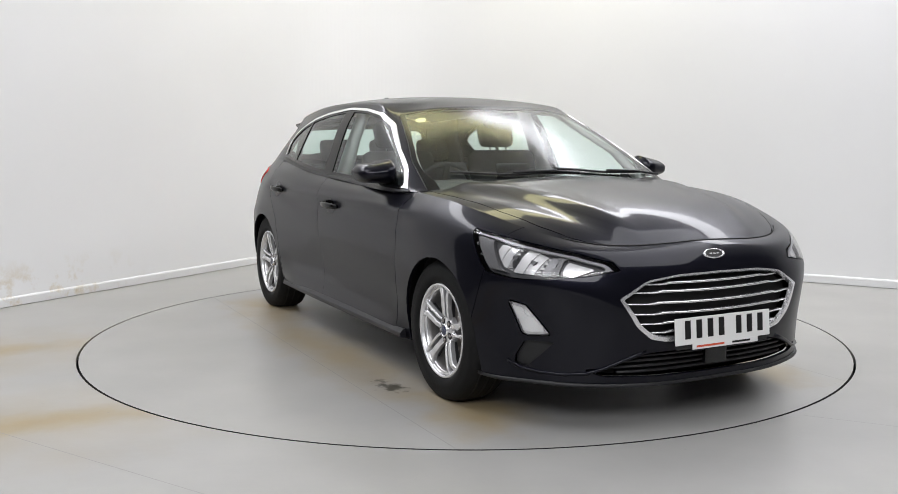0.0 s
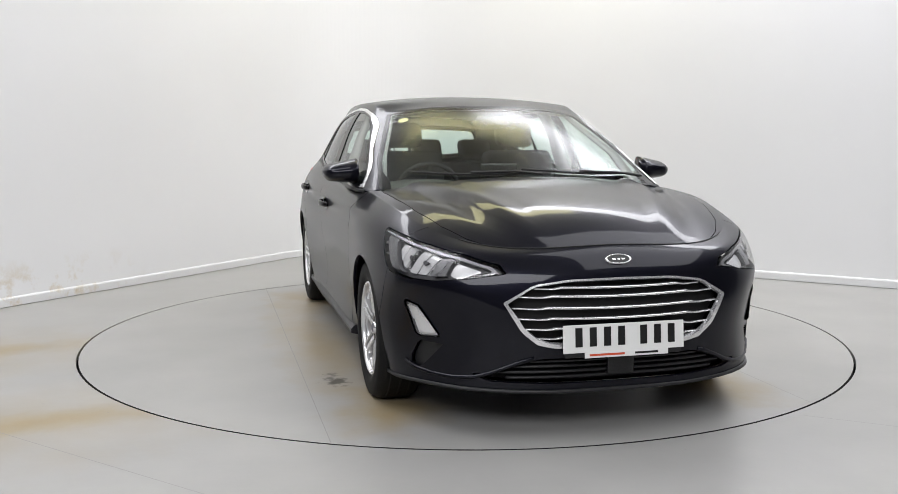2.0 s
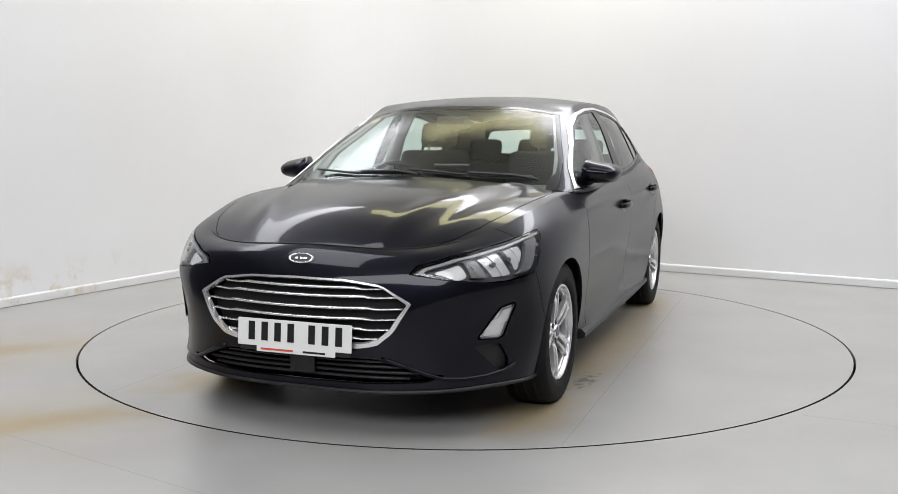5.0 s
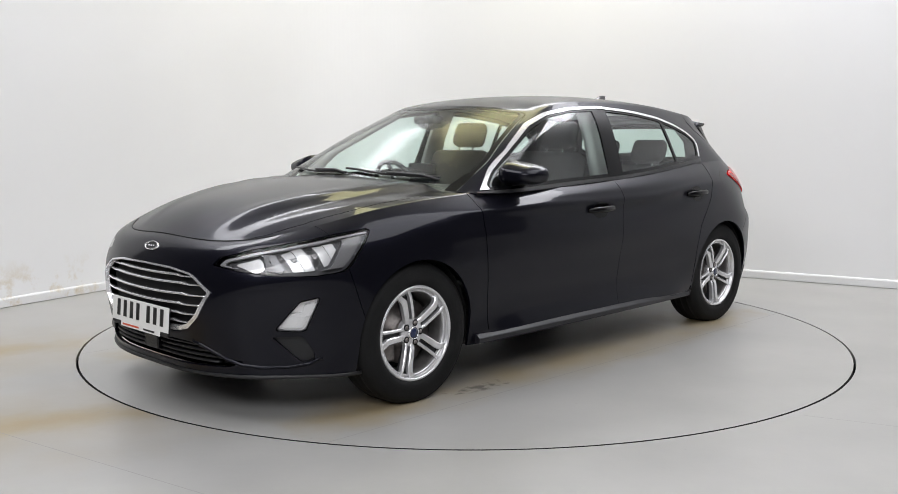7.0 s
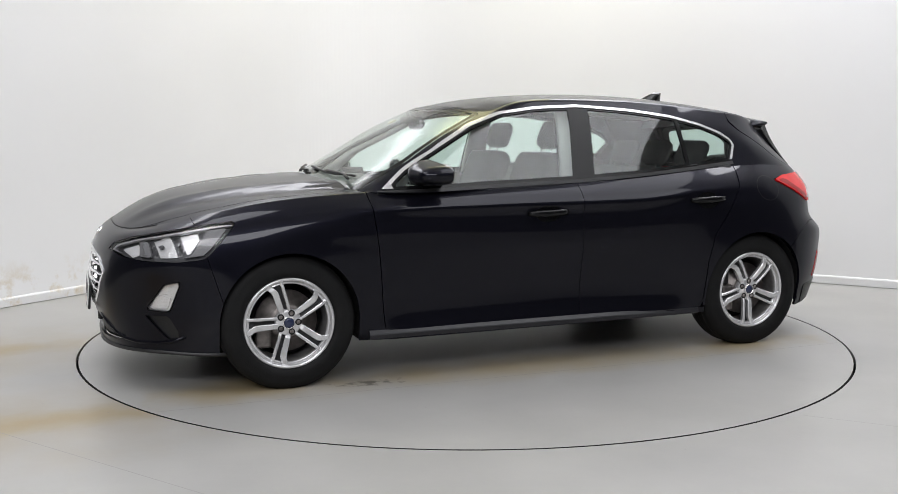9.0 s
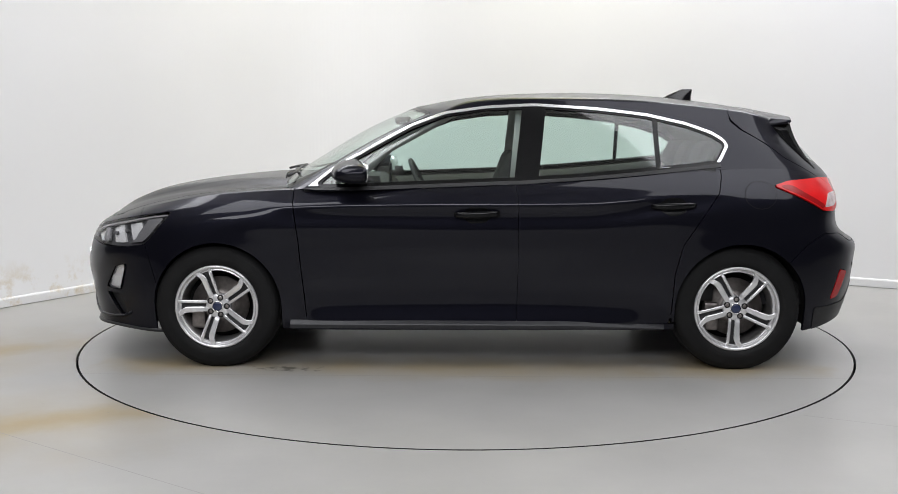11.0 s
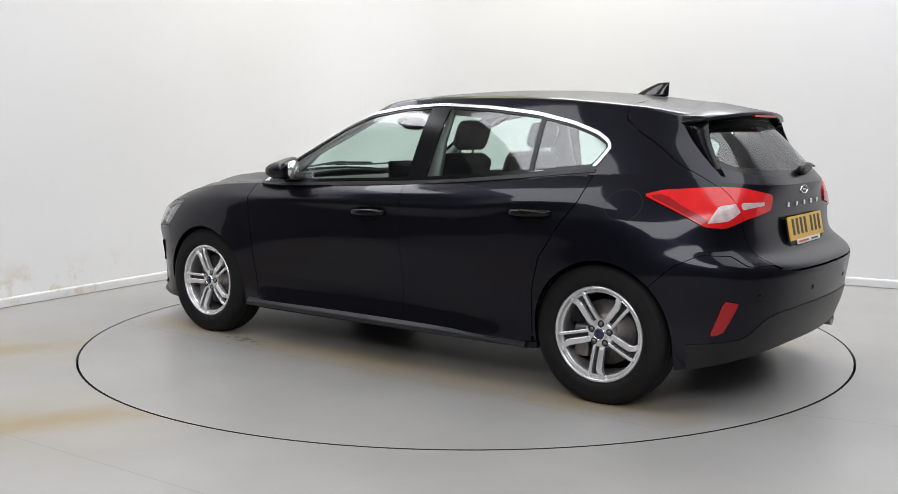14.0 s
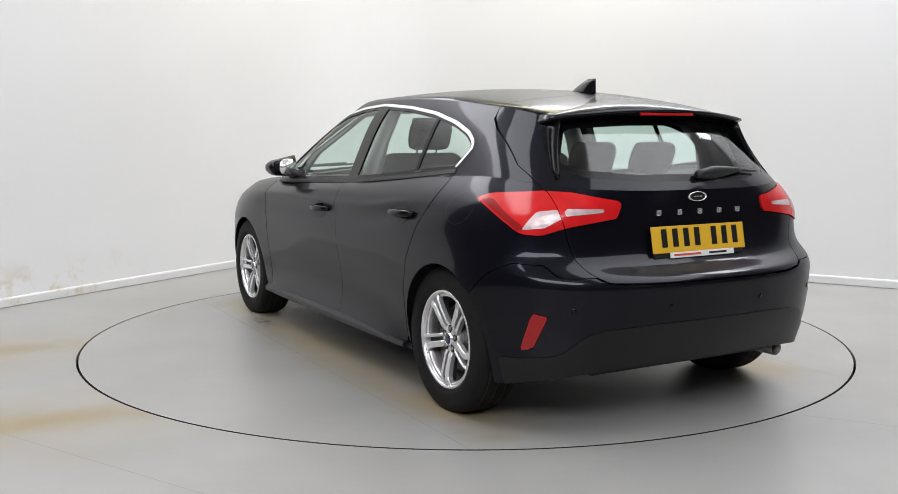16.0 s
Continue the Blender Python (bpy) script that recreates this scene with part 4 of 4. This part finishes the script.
# ---- lamps ----
head_main = poly([(1.735, .768), (1.90, .754), (1.975, .722), (1.990, .690), (1.965, .652), (1.87, .650), (1.800, .672)])
head_tip = poly([(2.020, .712), (2.098, .680), (2.055, .645), (2.025, .660)])
head_div = poly([(1.978, .724), (2.000, .716), (1.996, .650), (1.966, .648)])
head_drl = lambda x, z: max(head_out(x, z) + .006, -(head_out(x, z) + .014), .70 + (1.75 - x) * .12 - z)
for fl in (lambda f: f, flip):
    hf = cut(F_LOW + F_HOOD, lambda v: head(v))
    lens = panel("headlight", fl(hf), LENS, CAR, rim=.01, push=.001, label="clear headlight with bright reflectors")
    lens.visible_shadow = False
    panel("headlight_housing", fl(hf), LAMPG, lens, rim=-.034, push=-.036)
    panel("headlight_shroud", fl(cut(hf, lambda v: -(head_main(v[0], v[2]) - .012), lambda v: -(head_tip(v[0], v[2]) - .008), lambda v: head_out(v[0], v[2]) + .018)), SHROUD, lens, rim=.02, push=-.012)
    for k in range(6):
        x0 = 1.748 + .0415 * k
        cell = cut(hf, lambda v: head_main(v[0], v[2]), lambda v: x0 - v[0] + (v[2] - .71) * .30, lambda v: v[0] - x0 - .0405 - (v[2] - .71) * .30)
        if cell:
            panel("headlight_reflector", fl(cell), REFL, lens, rim=.014, push=-.024 - .006 * (k % 3))
    for x0, z0 in ((1.850, .712), (1.925, .700)):
        bulb = lambda v: math.hypot(v[0] - x0, v[2] - z0) - .012
        panel("headlight_bulb_cap", fl(cut(hf, bulb)), LAMPG, lens, rim=.012, push=-.013)
    panel("headlight_reflector", fl(cut(hf, lambda v: head_tip(v[0], v[2]))), REFL, lens, rim=.012, push=-.026)
    panel("headlight_divider", fl(cut(hf, lambda v: head_div(v[0], v[2]))), BEZEL, lens, rim=.014, push=-.012)
    panel("running_light", fl(cut(hf, lambda v: head_drl(v[0], v[2]))), BEZEL, lens, rim=.01, push=-.008)
    ff = cut(F_LOW, fog)
    fog_ob = panel("fog_light", fl(ff), LENS, CAR, rim=.008, push=.002, label="clear slanted front fog light")
    fog_ob.visible_shadow = False
    panel("fog_reflector", fl(ff), FOGR, fog_ob, rim=-.02, push=-.012)
    for x0, z0, x1, z1 in ((1.845, .515, 1.895, .455), (1.885, .475, 1.955, .405)):
        facet = poly([(x0, z0), (x1, z0 - .01), (x1 + .01, z1), (x0 + .015, z1)])
        panel("fog_facet", fl(cut(ff, lambda v: facet(v[0], v[2]))), REFL, fog_ob, rim=.006, push=-.006)
    panel("fog_bezel", fl(cut(ff, lambda v: -(fog(v) + .003))), LAMPG, fog_ob, rim=.01, push=-.003)
    # rear
    tf = cut(F_LOW + F_TOP, tail)
    outer_f, inner_f = cut(tf, inv(gate, .0015)), cut(tf, lambda v: gate(v) + .0015)
    tail_ob = panel("tail_light", fl(outer_f), REDL, CAR, rim=.02, push=.008, label="large red tail light with clear inset")
    panel("tail_light_inner", fl(inner_f), REDL, tail_ob, rim=.02, push=.008)
    clear = poly([(1.857, .834), (1.985, .846), (2.066, .882), (2.045, .914), (1.935, .906), (1.895, .872)])
    panel("clear_inset", fl(cut(outer_f, lambda v: clear(wrap(v), v[2]))), CLEARI, tail_ob, rim=.004, push=.0095, label="clear indicator inset")
    clear2 = poly([(2.07, .888), (2.262, .902), (2.266, .916), (2.07, .917)])
    panel("clear_inset", fl(cut(inner_f, lambda v: clear2(wrap(v), v[2]))), CLEARI, tail_ob, rim=.004, push=.0095, label="clear reversing lamp inset")
    # lower edge of the lens, its inner shading painted as a band
    band = poly([(1.575, .947), (1.70, .893), (1.85, .826), (1.872, .846), (1.735, .908), (1.66, .953)])
    panel("tail_light_shade", fl(cut(outer_f, lambda v: band(wrap(v), v[2]))), REDSHADE, tail_ob, rim=.004, push=.0095, label="deep red lower band painted as shading inside the lens")
    panel("bumper_reflector", fl(cut(F_LOW, refl)), REDR, CAR, rim=.01, push=.003, label="red slanted reflector in the bumper")

# ---- tail ----
valance = lambda v: max(v[2] - float(np.interp(v[1], [0, .3, .52, .61, .69, .80, .86], [.462, .460, .448, .425, .346, .327, .320])), v[0] + 1.75)
panel("rear_valance", cut(low, valance), VALANCE, CAR, rim=.01, push=.004, both=True, label="matt black rear valance")
bm = bmesh.new()
rings = []
for i in range(-16, 17):
    y = .54 * i / 16
    k = (y / .54) ** 2
    x0 = -1.44 - .02 * k
    x1 = -1.785 + .095 * k
    z0 = roof_top(-1.44) - .095 * k + .001
    z1 = 1.316 - .034 * k
    rings.append([(x0, y, z0 + .003), (x0 - .12, y, z0 - .013 + .002), (x0 * .45 + x1 * .55, y, (z0 * .4 + z1 * .6) + .012), (x1, y, z1 + .006), (x1 - .004, y, z1 - .004), (x1 + .02, y, z1 - .014), (x1 + .12, y, z1 - .030), (x0, y, z0 - .05)])
loft(bm, rings)
SPOIL = part("roof_spoiler", bm, PAINT, CAR, "dark painted spoiler over the rear window")
bm = bmesh.new()
box(bm, (-1.776, 0, 1.300), (.012, .30, .012), bevel=.003)
part("third_brake_light", bm, REDL, SPOIL, "slim red high brake light", smooth=False)


def blade():
    bm = bmesh.new()
    rings = []
    for k in range(7):
        q = k / 6
        z = 1.272 - .24 * q
        y = .515 + .085 * q
        p, n = on_rear(y, z)
        d = .085 * (1 - q) ** 1.3 + .006
        rings.append([(p.x + .02, y + .018, z), (p.x - d, y - .002, z), (p.x - d, y - .012, z), (p.x + .02, y - .02, z)])
    loft(bm, rings)
    return bm


both("side_blade", blade, PIANO, CAR, "gloss black blade beside the rear window")
bm = bmesh.new()
rings = []
for k in range(8):
    q = k / 7
    L0 = -1.085 - .135 * q ** 1.4
    L1 = -1.275 - .005 * q
    w = .030 * (1 - q) ** .8 + .004
    z = roof_top(-1.2) - .006 + .070 * q
    cx, hl = (L0 + L1) / 2, (L0 - L1) / 2
    rings.append([(cx + hl * math.cos(a), w * math.sin(a), z) for a in [2 * math.pi * j / 14 for j in range(14)]])
loft(bm, rings)
part("roof_aerial", bm, GLOSSB, CAR, "black shark-fin aerial")
# parking sensors
for y in (-.66, -.25, .25, .66):
    q, n = on_rear(y, .53)
    bm = bmesh.new()
    lathe(bm, [(0, .003), (.009, .003), (.011, .0005), (.0125, .0005), (.0125, -.004)], Matrix.Translation(q) @ (Vector((-abs(n.x), math.copysign(n.y, y), n.z)).to_track_quat("Z", "Y").to_matrix().to_4x4()), 20)
    part("parking_sensor", bm, PIANO, CAR)
# rear wiper
q, n = on_rear(-.16, 1.045)
bm = bmesh.new()
rings = []
for k in range(8):
    s = k / 7
    y = -.02 - .30 * s
    p, nn = on_rear(y, 1.045 + .015 * s)
    r = .030 * (1 - .75 * max(0, s - .4) / .6) * (.55 + .45 * min(1, s * 4))
    rings.append([(p.x - .004 - (.035 * (math.sin(a) + 1) / 2) * (1 - .5 * s), y, p.z + r * math.cos(a)) for a in [2 * math.pi * j / 10 for j in range(10)]])
loft(bm, rings)
RW = part("rear_wiper", bm, SATIN, CAR, "black rear wiper with a wide arm cover")
bm = bmesh.new()
tube(bm, [(on_rear(-.30, 1.06)[0].x - .018, -.30, 1.058), (on_rear(-.42, 1.05)[0].x - .016, -.42, 1.052)], .005)
part("wiper_arm", bm, SATIN, RW)
bm = bmesh.new()
lathe(bm, [(.028, -.10), (.028, .03), (.031, .033), (.034, .03), (.034, -.10)], pose(-1.975, -.475, .258, 0, -90, 0), 28)
part("exhaust_pipe", bm, STEEL, CAR, "single round chrome exhaust tip")


# ---- sides ----
def handle(x0, x1, z):
    def make():
        bm = bmesh.new()
        rings = []
        for k in range(13):
            q = k / 12
            x = x0 + (x1 - x0) * q
            p, n = on_side(x, z)
            bow = math.sin(math.pi * min(1, max(0, q))) ** .5
            r = .0175 * (.7 + .3 * bow)
            off = .004 + .032 * bow
            rings.append([(x, p.y + off + .010 * math.cos(a), z + .006 * q + r * math.sin(a)) for a in [2 * math.pi * j / 10 for j in range(10)]])
        loft(bm, rings)
        return bm
    return make


for x0, x1, z in ((.108, -.126, .806), (-.890, -1.120, .851)):
    mid = (x0 + x1) / 2
    # darker oval on the door skin painted as the handle bowl's shade
    cup = lambda v, mid=mid, z=z: math.hypot((v[0] - mid) / 1.35, (v[2] - z + .002) * 1.15) - .054
    faces = cut(F_LOW, cup)
    hs = both("door_handle", handle(x0, x1, z), PIANO, CAR, "black pull handle")
    for h_ob, fl in zip(hs, (faces, flip(faces))):
        panel("handle_cup_shade", fl, PIANO, h_ob, rim=0, push=.0012)


def mirror_shell():
    bm = bmesh.new()
    rings = []
    for k in range(15):
        q = k / 14
        y = .815 + .178 * q
        e = math.sqrt(max(0.03, 1 - (max(0, q - .72) / .285) ** 2))
        zb, zt = .957 + .012 * q, 1.088 - .034 * q
        zm = 1.028 * .5 + (zb + zt) * .25
        zc = (zb + zt) / 2 * e + zm * (1 - e)
        hz = (zt - zb) / 2 * e
        hx = .115 * (.35 + .65 * e) * (.85 + .15 * min(1, q * 5))
        xc = .635 - .050 * q
        ring = []
        for j in range(24):
            a = 2 * math.pi * j / 24
            cx, cz = math.cos(a), math.sin(a)
            ex = math.copysign(abs(cx) ** .65, cx)
            ez = math.copysign(abs(cz) ** .55, cz)
            xx = xc + (hx * ex if ex > 0 else hx * .45 * ex)
            ring.append((xx, y, zc + hz * ez * (1 - (.45 if ez > 0 else .2) * max(0, ex) ** 2)))
        rings.append(ring)
    loft(bm, rings)
    return bm


def mirror_face():
    bm = bmesh.new()
    ring = []
    for j in range(24):
        a = 2 * math.pi * j / 24
        cx, cz = math.copysign(abs(math.cos(a)) ** .7, math.cos(a)), math.copysign(abs(math.sin(a)) ** .7, math.sin(a))
        y = .880 + .056 * cx
        ring.append((.578 - .050 * (y - .815) / .178, y, 1.018 + .050 * cz * (1 - .15 * max(0, cx))))
    loft(bm, [[(x - .004, y, z) for x, y, z in ring], [(x + .02, y, z) for x, y, z in ring]])
    return bm


def mirror_foot():
    bm = bmesh.new()
    loft(bm, [[(.70, .785, .930), (.48, .800, .935), (.50, .788, 1.0), (.66, .775, .99)], [(.66, .83, .955), (.555, .83, .955), (.555, .83, 1.0), (.65, .83, 1.0)], [(.655, .87, .965), (.565, .87, .965), (.565, .87, 1.0), (.645, .87, 1.0)]])
    return bm


ms = both("door_mirror", mirror_shell, PAINT, CAR, "dark painted door mirror")
part("mirror_glass", mirror_face(), CHROME, ms[0])
part("mirror_glass", mirror_y(mirror_face()), CHROME, ms[1])
part("mirror_foot", mirror_foot(), SATIN, ms[0])
part("mirror_foot", mirror_y(mirror_foot()), SATIN, ms[1])


def indicator():
    bm = bmesh.new()
    loft(bm, [[(.665, .86, 1.0), (.66, .86, .994), (.655, .86, 1.0)], [(.648, .93, 1.004), (.643, .93, .998), (.638, .93, 1.004)], [(.60, .975, 1.012), (.596, .975, 1.006), (.59, .975, 1.012)]])
    return bm


for ob, bm in ((ms[0], indicator()), (ms[1], mirror_y(indicator()))):
    part("indicator", bm, BEZEL, ob, "slim pale indicator strip", smooth=False)

# sill skirts: a sloped ledge along the foot of the doors
for side in (1, -1):
    bm = bmesh.new()
    rings = []
    for i in range(15):
        q = i / 14
        x = .960 - 1.935 * q
        out = .884 + .018 * min(1, (1 - q) * 2.2 + .25)
        top = .254 - .016 * max(0, q - .75) * 4
        rings.append([Vector((x, side * yy, zz)) for yy, zz in ((.855, top + .006), (.884, top), (out - .002, top - .016), (out, top - .021), (out - .002, .214), (.855, .203))])
    loft(bm, rings)
    part("sill_skirt", bm, SILLP, CAR, "dark sill skirt with a sloped upper ledge", smooth=False)

# black belt strip below the side glass
belt = cut(F_LOW + F_TOP, lambda v: v[2] - belt_z(v[0]) - .005, lambda v: belt_z(v[0]) - .013 - v[2], lambda v: v[0] - .89, lambda v: -1.27 - v[0], lambda v: .5 - v[1])
for f in (belt, flip(belt)):
    panel("belt_strip", f, SATIN, CAR, rim=.006, push=.004, label="black belt strip below the glass")
# fuel flap outline
flap = lambda v: math.hypot(v[0] + 1.455, (v[2] - .905) * 1.2) - .085
flap_f = cut(F_LOW, lambda v: v[2] - .975, flap)
panel("fuel_flap_joint", flap_f, DARK, CAR, rim=0, push=.0008)
panel("fuel_flap", cut(F_LOW, lambda v: v[2] - .972, lambda v: flap(v) + .003), PAINT, CAR, rim=0, push=.0014)

# ---- cowl, wipers ----
panel("cowl", cut(F_HOOD, lambda v: v[1] - hood_y(v[0]) + .003, lambda v: v[0] - (1.097 - 0.22 * v[1] ** 2)), SATIN, CAR, rim=.01, push=-.014, both=True, label="black plastic cowl below the windscreen")


def on_screen(y, s):
    """Point over the windscreen, s metres up from its lower edge."""
    x = 1.075 - .10 * (y / .6) ** 2 - s
    p, n, _, _ = SHELL.ray_cast(Vector((x, abs(y), 2)), Vector((0, 0, -1)))
    return Vector((x, y, p.z + .014))


for y0, y1 in ((.62, -.02), (.02, -.60)):
    bm = bmesh.new()
    tube(bm, [on_screen(y0 + (y1 - y0) * k / 10, .02 + .035 * k / 10) for k in range(11)], .008, 6, .8)
    w = part("wiper", bm, SATIN, CAR, "black windscreen wiper")
    bm = bmesh.new()
    a, b = on_screen(y0, 0.0), on_screen((y0 + y1) / 2, .035)
    tube(bm, [a + Vector((.03, .04, .0)), a.lerp(b, .3) + Vector((0, 0, .014)), b + Vector((0, 0, .012))], .010, 6, .7)
    part("wiper_arm", bm, SATIN, w)

# ---- cabin ----
panel("headlining", [f for f in F_ROOF if f[0][0] > -1.5], TRIMG, CAR, rim=0, push=-.035, both=True, label="pale grey roof lining")
bm = bmesh.new()
box(bm, (-.45, 0, .38), (2.7, 1.5, .12), bevel=.02)
part("cabin_floor", bm, CLOTH, CAR, smooth=False)
bm = bmesh.new()
rings = []
for y in (-.72, -.55, -.36, -.15, 0, .2, .45, .72):
    hump = .025 if -.55 <= y <= -.2 else 0
    rings.append([(.98, y, .93), (.80, y, .955 + hump * .5), (.60, y, .945 + hump), (.52, y, .90 + hump), (.55, y, .70), (.75, y, .50), (.98, y, .50)])
loft(bm, rings)
part("dashboard", bm, DASH, CAR, "dark grey dashboard", smooth=False)
bm = bmesh.new()
box(bm, (.50, 0.02, .985), (.02, .22, .13), bevel=.008)
part("centre_screen", bm, GLOSSB, CAR, smooth=False)
m = pose(.34, -.36, .88, 0, -66, 0)
bm = bmesh.new()
ring_sweep(bm, [(m @ Vector((.185 * math.cos(a), .185 * math.sin(a), 0)), (m.to_3x3() @ Vector((math.cos(a), math.sin(a), 0))), m.to_3x3() @ Vector((0, 0, 1))) for a in [2 * math.pi * k / 36 for k in range(36)]], [(.014 * math.cos(b), .014 * math.sin(b)) for b in [2 * math.pi * k / 8 for k in range(8)]])
SW = part("steering_wheel", bm, DASH, CAR, "black three-spoke steering wheel")
bm = bmesh.new()
box(bm, (0, 0, -.01), (.12, .14, .04), bevel=.01)
for a in (90, 270, 0):
    box(bm, (.10 * math.cos(radians(a)), .10 * math.sin(radians(a)), -.008), (.17, .03, .012), pose(0, 0, 0, 0, 0, a))
bm.transform(m)
part("steering_hub", bm, DASH, SW, smooth=False)


def seat(y, x, w, name, tilt=20, rests=(0,), back=.60):
    bm = bmesh.new()
    box(bm, (x + .25, y, .52), (.52, w, .16), bevel=.05)
    ob = part(name, bm, CLOTH, CAR, "charcoal cloth seat")
    bm = bmesh.new()
    t = pose(0, 0, 0, 0, -tilt, 0)
    box(bm, (0, 0, back / 2), (.13, w, back), bevel=.05)
    for v in bm.verts:
        k = v.co.z / back
        v.co.y *= 1 - .14 * max(0, k - .5)
        v.co.x += .02 * abs(v.co.y) / w
    bm.transform(Matrix.Translation((x - .02, y, .54)) @ t)
    part("backrest", bm, CLOTH, ob)
    for r in rests:
        bm = bmesh.new()
        box(bm, (-.01, r, back + .115), (.09, .255, .17), bevel=.045)
        bm.transform(Matrix.Translation((x - .02, y, .54)) @ t)
        part("headrest", bm, CLOTH, ob)
        bm = bmesh.new()
        for dy in (-.06, .06):
            tube(bm, [(0, r + dy, back - .03), (-.005, r + dy, back + .06)], .006, 8)
        bm.transform(Matrix.Translation((x - .02, y, .54)) @ t)
        part("headrest_post", bm, CHROME, ob)


seat(.37, -.03, .50, "front_seat")
seat(-.37, -.03, .50, "front_seat")
seat(0, -.98, 1.30, "rear_bench", 24, (-.38, 0, .38), .50)
bm = bmesh.new()
rings = [[(.40 + .012 * math.cos(a), .115 * math.cos(b), 1.275 + .034 * math.sin(b)) for b in [2 * math.pi * k / 20 for k in range(20)]] for a in (0, math.pi)]
loft(bm, rings)
part("cabin_mirror", bm, DASH, CAR, "black interior mirror")
bm = bmesh.new()
box(bm, (.43, 0, 1.295), (.09, .17, .045), bevel=.015)
part("sensor_pod", bm, DASH, CAR, "dark sensor pod behind the mirror")


def inner_pillar():
    bm = bmesh.new()
    loft(bm, [[(-.18, .745, .95), (-.34, .745, .95), (-.34, .70, .95), (-.18, .70, .95)], [(-.20, .665, 1.18), (-.33, .665, 1.18), (-.33, .63, 1.18), (-.20, .63, 1.18)], [(-.22, .575, 1.375), (-.34, .575, 1.375), (-.34, .54, 1.375), (-.22, .54, 1.375)]])
    return bm


def rear_pillar():
    bm = bmesh.new()
    loft(bm, [[(-1.30, .74, .80), (-1.76, .62, .80), (-1.72, .58, .80), (-1.30, .68, .80)], [(-1.33, .645, 1.16), (-1.64, .54, 1.14), (-1.62, .51, 1.14), (-1.33, .60, 1.16)], [(-1.20, .565, 1.325), (-1.52, .49, 1.30), (-1.50, .46, 1.30), (-1.20, .53, 1.325)]])
    return bm


def screen_pillar():
    bm = bmesh.new()
    loft(bm, [[(.86, .735, .94), (.74, .745, .94), (.74, .71, .94), (.86, .69, .94)], [(.64, .69, 1.10), (.56, .70, 1.10), (.56, .66, 1.10), (.64, .65, 1.10)], [(.19, .545, 1.335), (.12, .56, 1.335), (.12, .53, 1.335), (.19, .515, 1.335)]])
    return bm


def door_card(x0, x1):
    def make():
        bm = bmesh.new()
        rings = []
        for k in range(7):
            x = x0 + (x1 - x0) * k / 6
            z = belt_z(x)
            rings.append([(x, .785, z - .015), (x, .74, z - .01), (x, .70, z - .10), (x, .72, .35), (x, .80, .35)])
        loft(bm, rings)
        return bm
    return make


both("centre_pillar_lining", inner_pillar, TRIMG, CAR)
both("rear_pillar_lining", rear_pillar, DASH, CAR)
both("screen_pillar_lining", screen_pillar, TRIMG, CAR, "pale grey pillar lining")
both("door_card", door_card(.86, -.23), DASH, CAR)
both("door_card", door_card(-.26, -1.24), DASH, CAR)
bm = bmesh.new()
loft(bm, [[(-1.22, y, 1.0), (-1.86, y * .86, .97), (-1.86, y * .86, .955), (-1.22, y, .985)] for y in (-.66, 0, .66)])
part("parcel_shelf", bm, DASH, CAR, smooth=False)
# round sticker on the screen
q = on_screen(-.50, .70)
bm = bmesh.new()
y, z = -.505, 1.292
p, n, _, _ = SHELL.ray_cast(Vector((3, .505, z)), Vector((-1, 0, 0)))
lathe(bm, [(0, 0), (.030, 0)], Matrix.Translation((p.x - .006, y, z)) @ (Vector((n.x, -n.y, n.z)).to_track_quat("Z", "Y").to_matrix().to_4x4()), 24)
part("round_sticker", bm, YSTICK, CAR, "pale yellow round sticker")


def motions():
    off = Vector((-0.0701, 0.0660, 0))
    turn = [(0, -61.72), (0.5, -62.56), (1, -65.01), (1.5, -68.88), (2, -74.59), (2.5, -80.5), (3, -86.37), (3.5, -92.38), (4, -98.21), (4.5, -104.15), (5, -110.08),
            (6, -122.0), (7, -134.0), (7.5, -139.95), (8, -145.84), (8.5, -151.77), (9, -157.73), (10, -169.2), (11, -180.7), (11.5, -186.66), (12, -192.75), (12.5, -198.45), (13, -204.25),
            (13.5, -210.06), (14, -215.92), (14.5, -221.86), (15, -227.66), (15.5, -233.59), (16, -239.49)]
    spin = [(t, pose(0, 0, 0, 0, 0, a)) for t, a in turn]
    walk(turntable, spin)
    walk(CAR, [(t, m @ Matrix.Translation(off)) for t, m in spin])


motions()
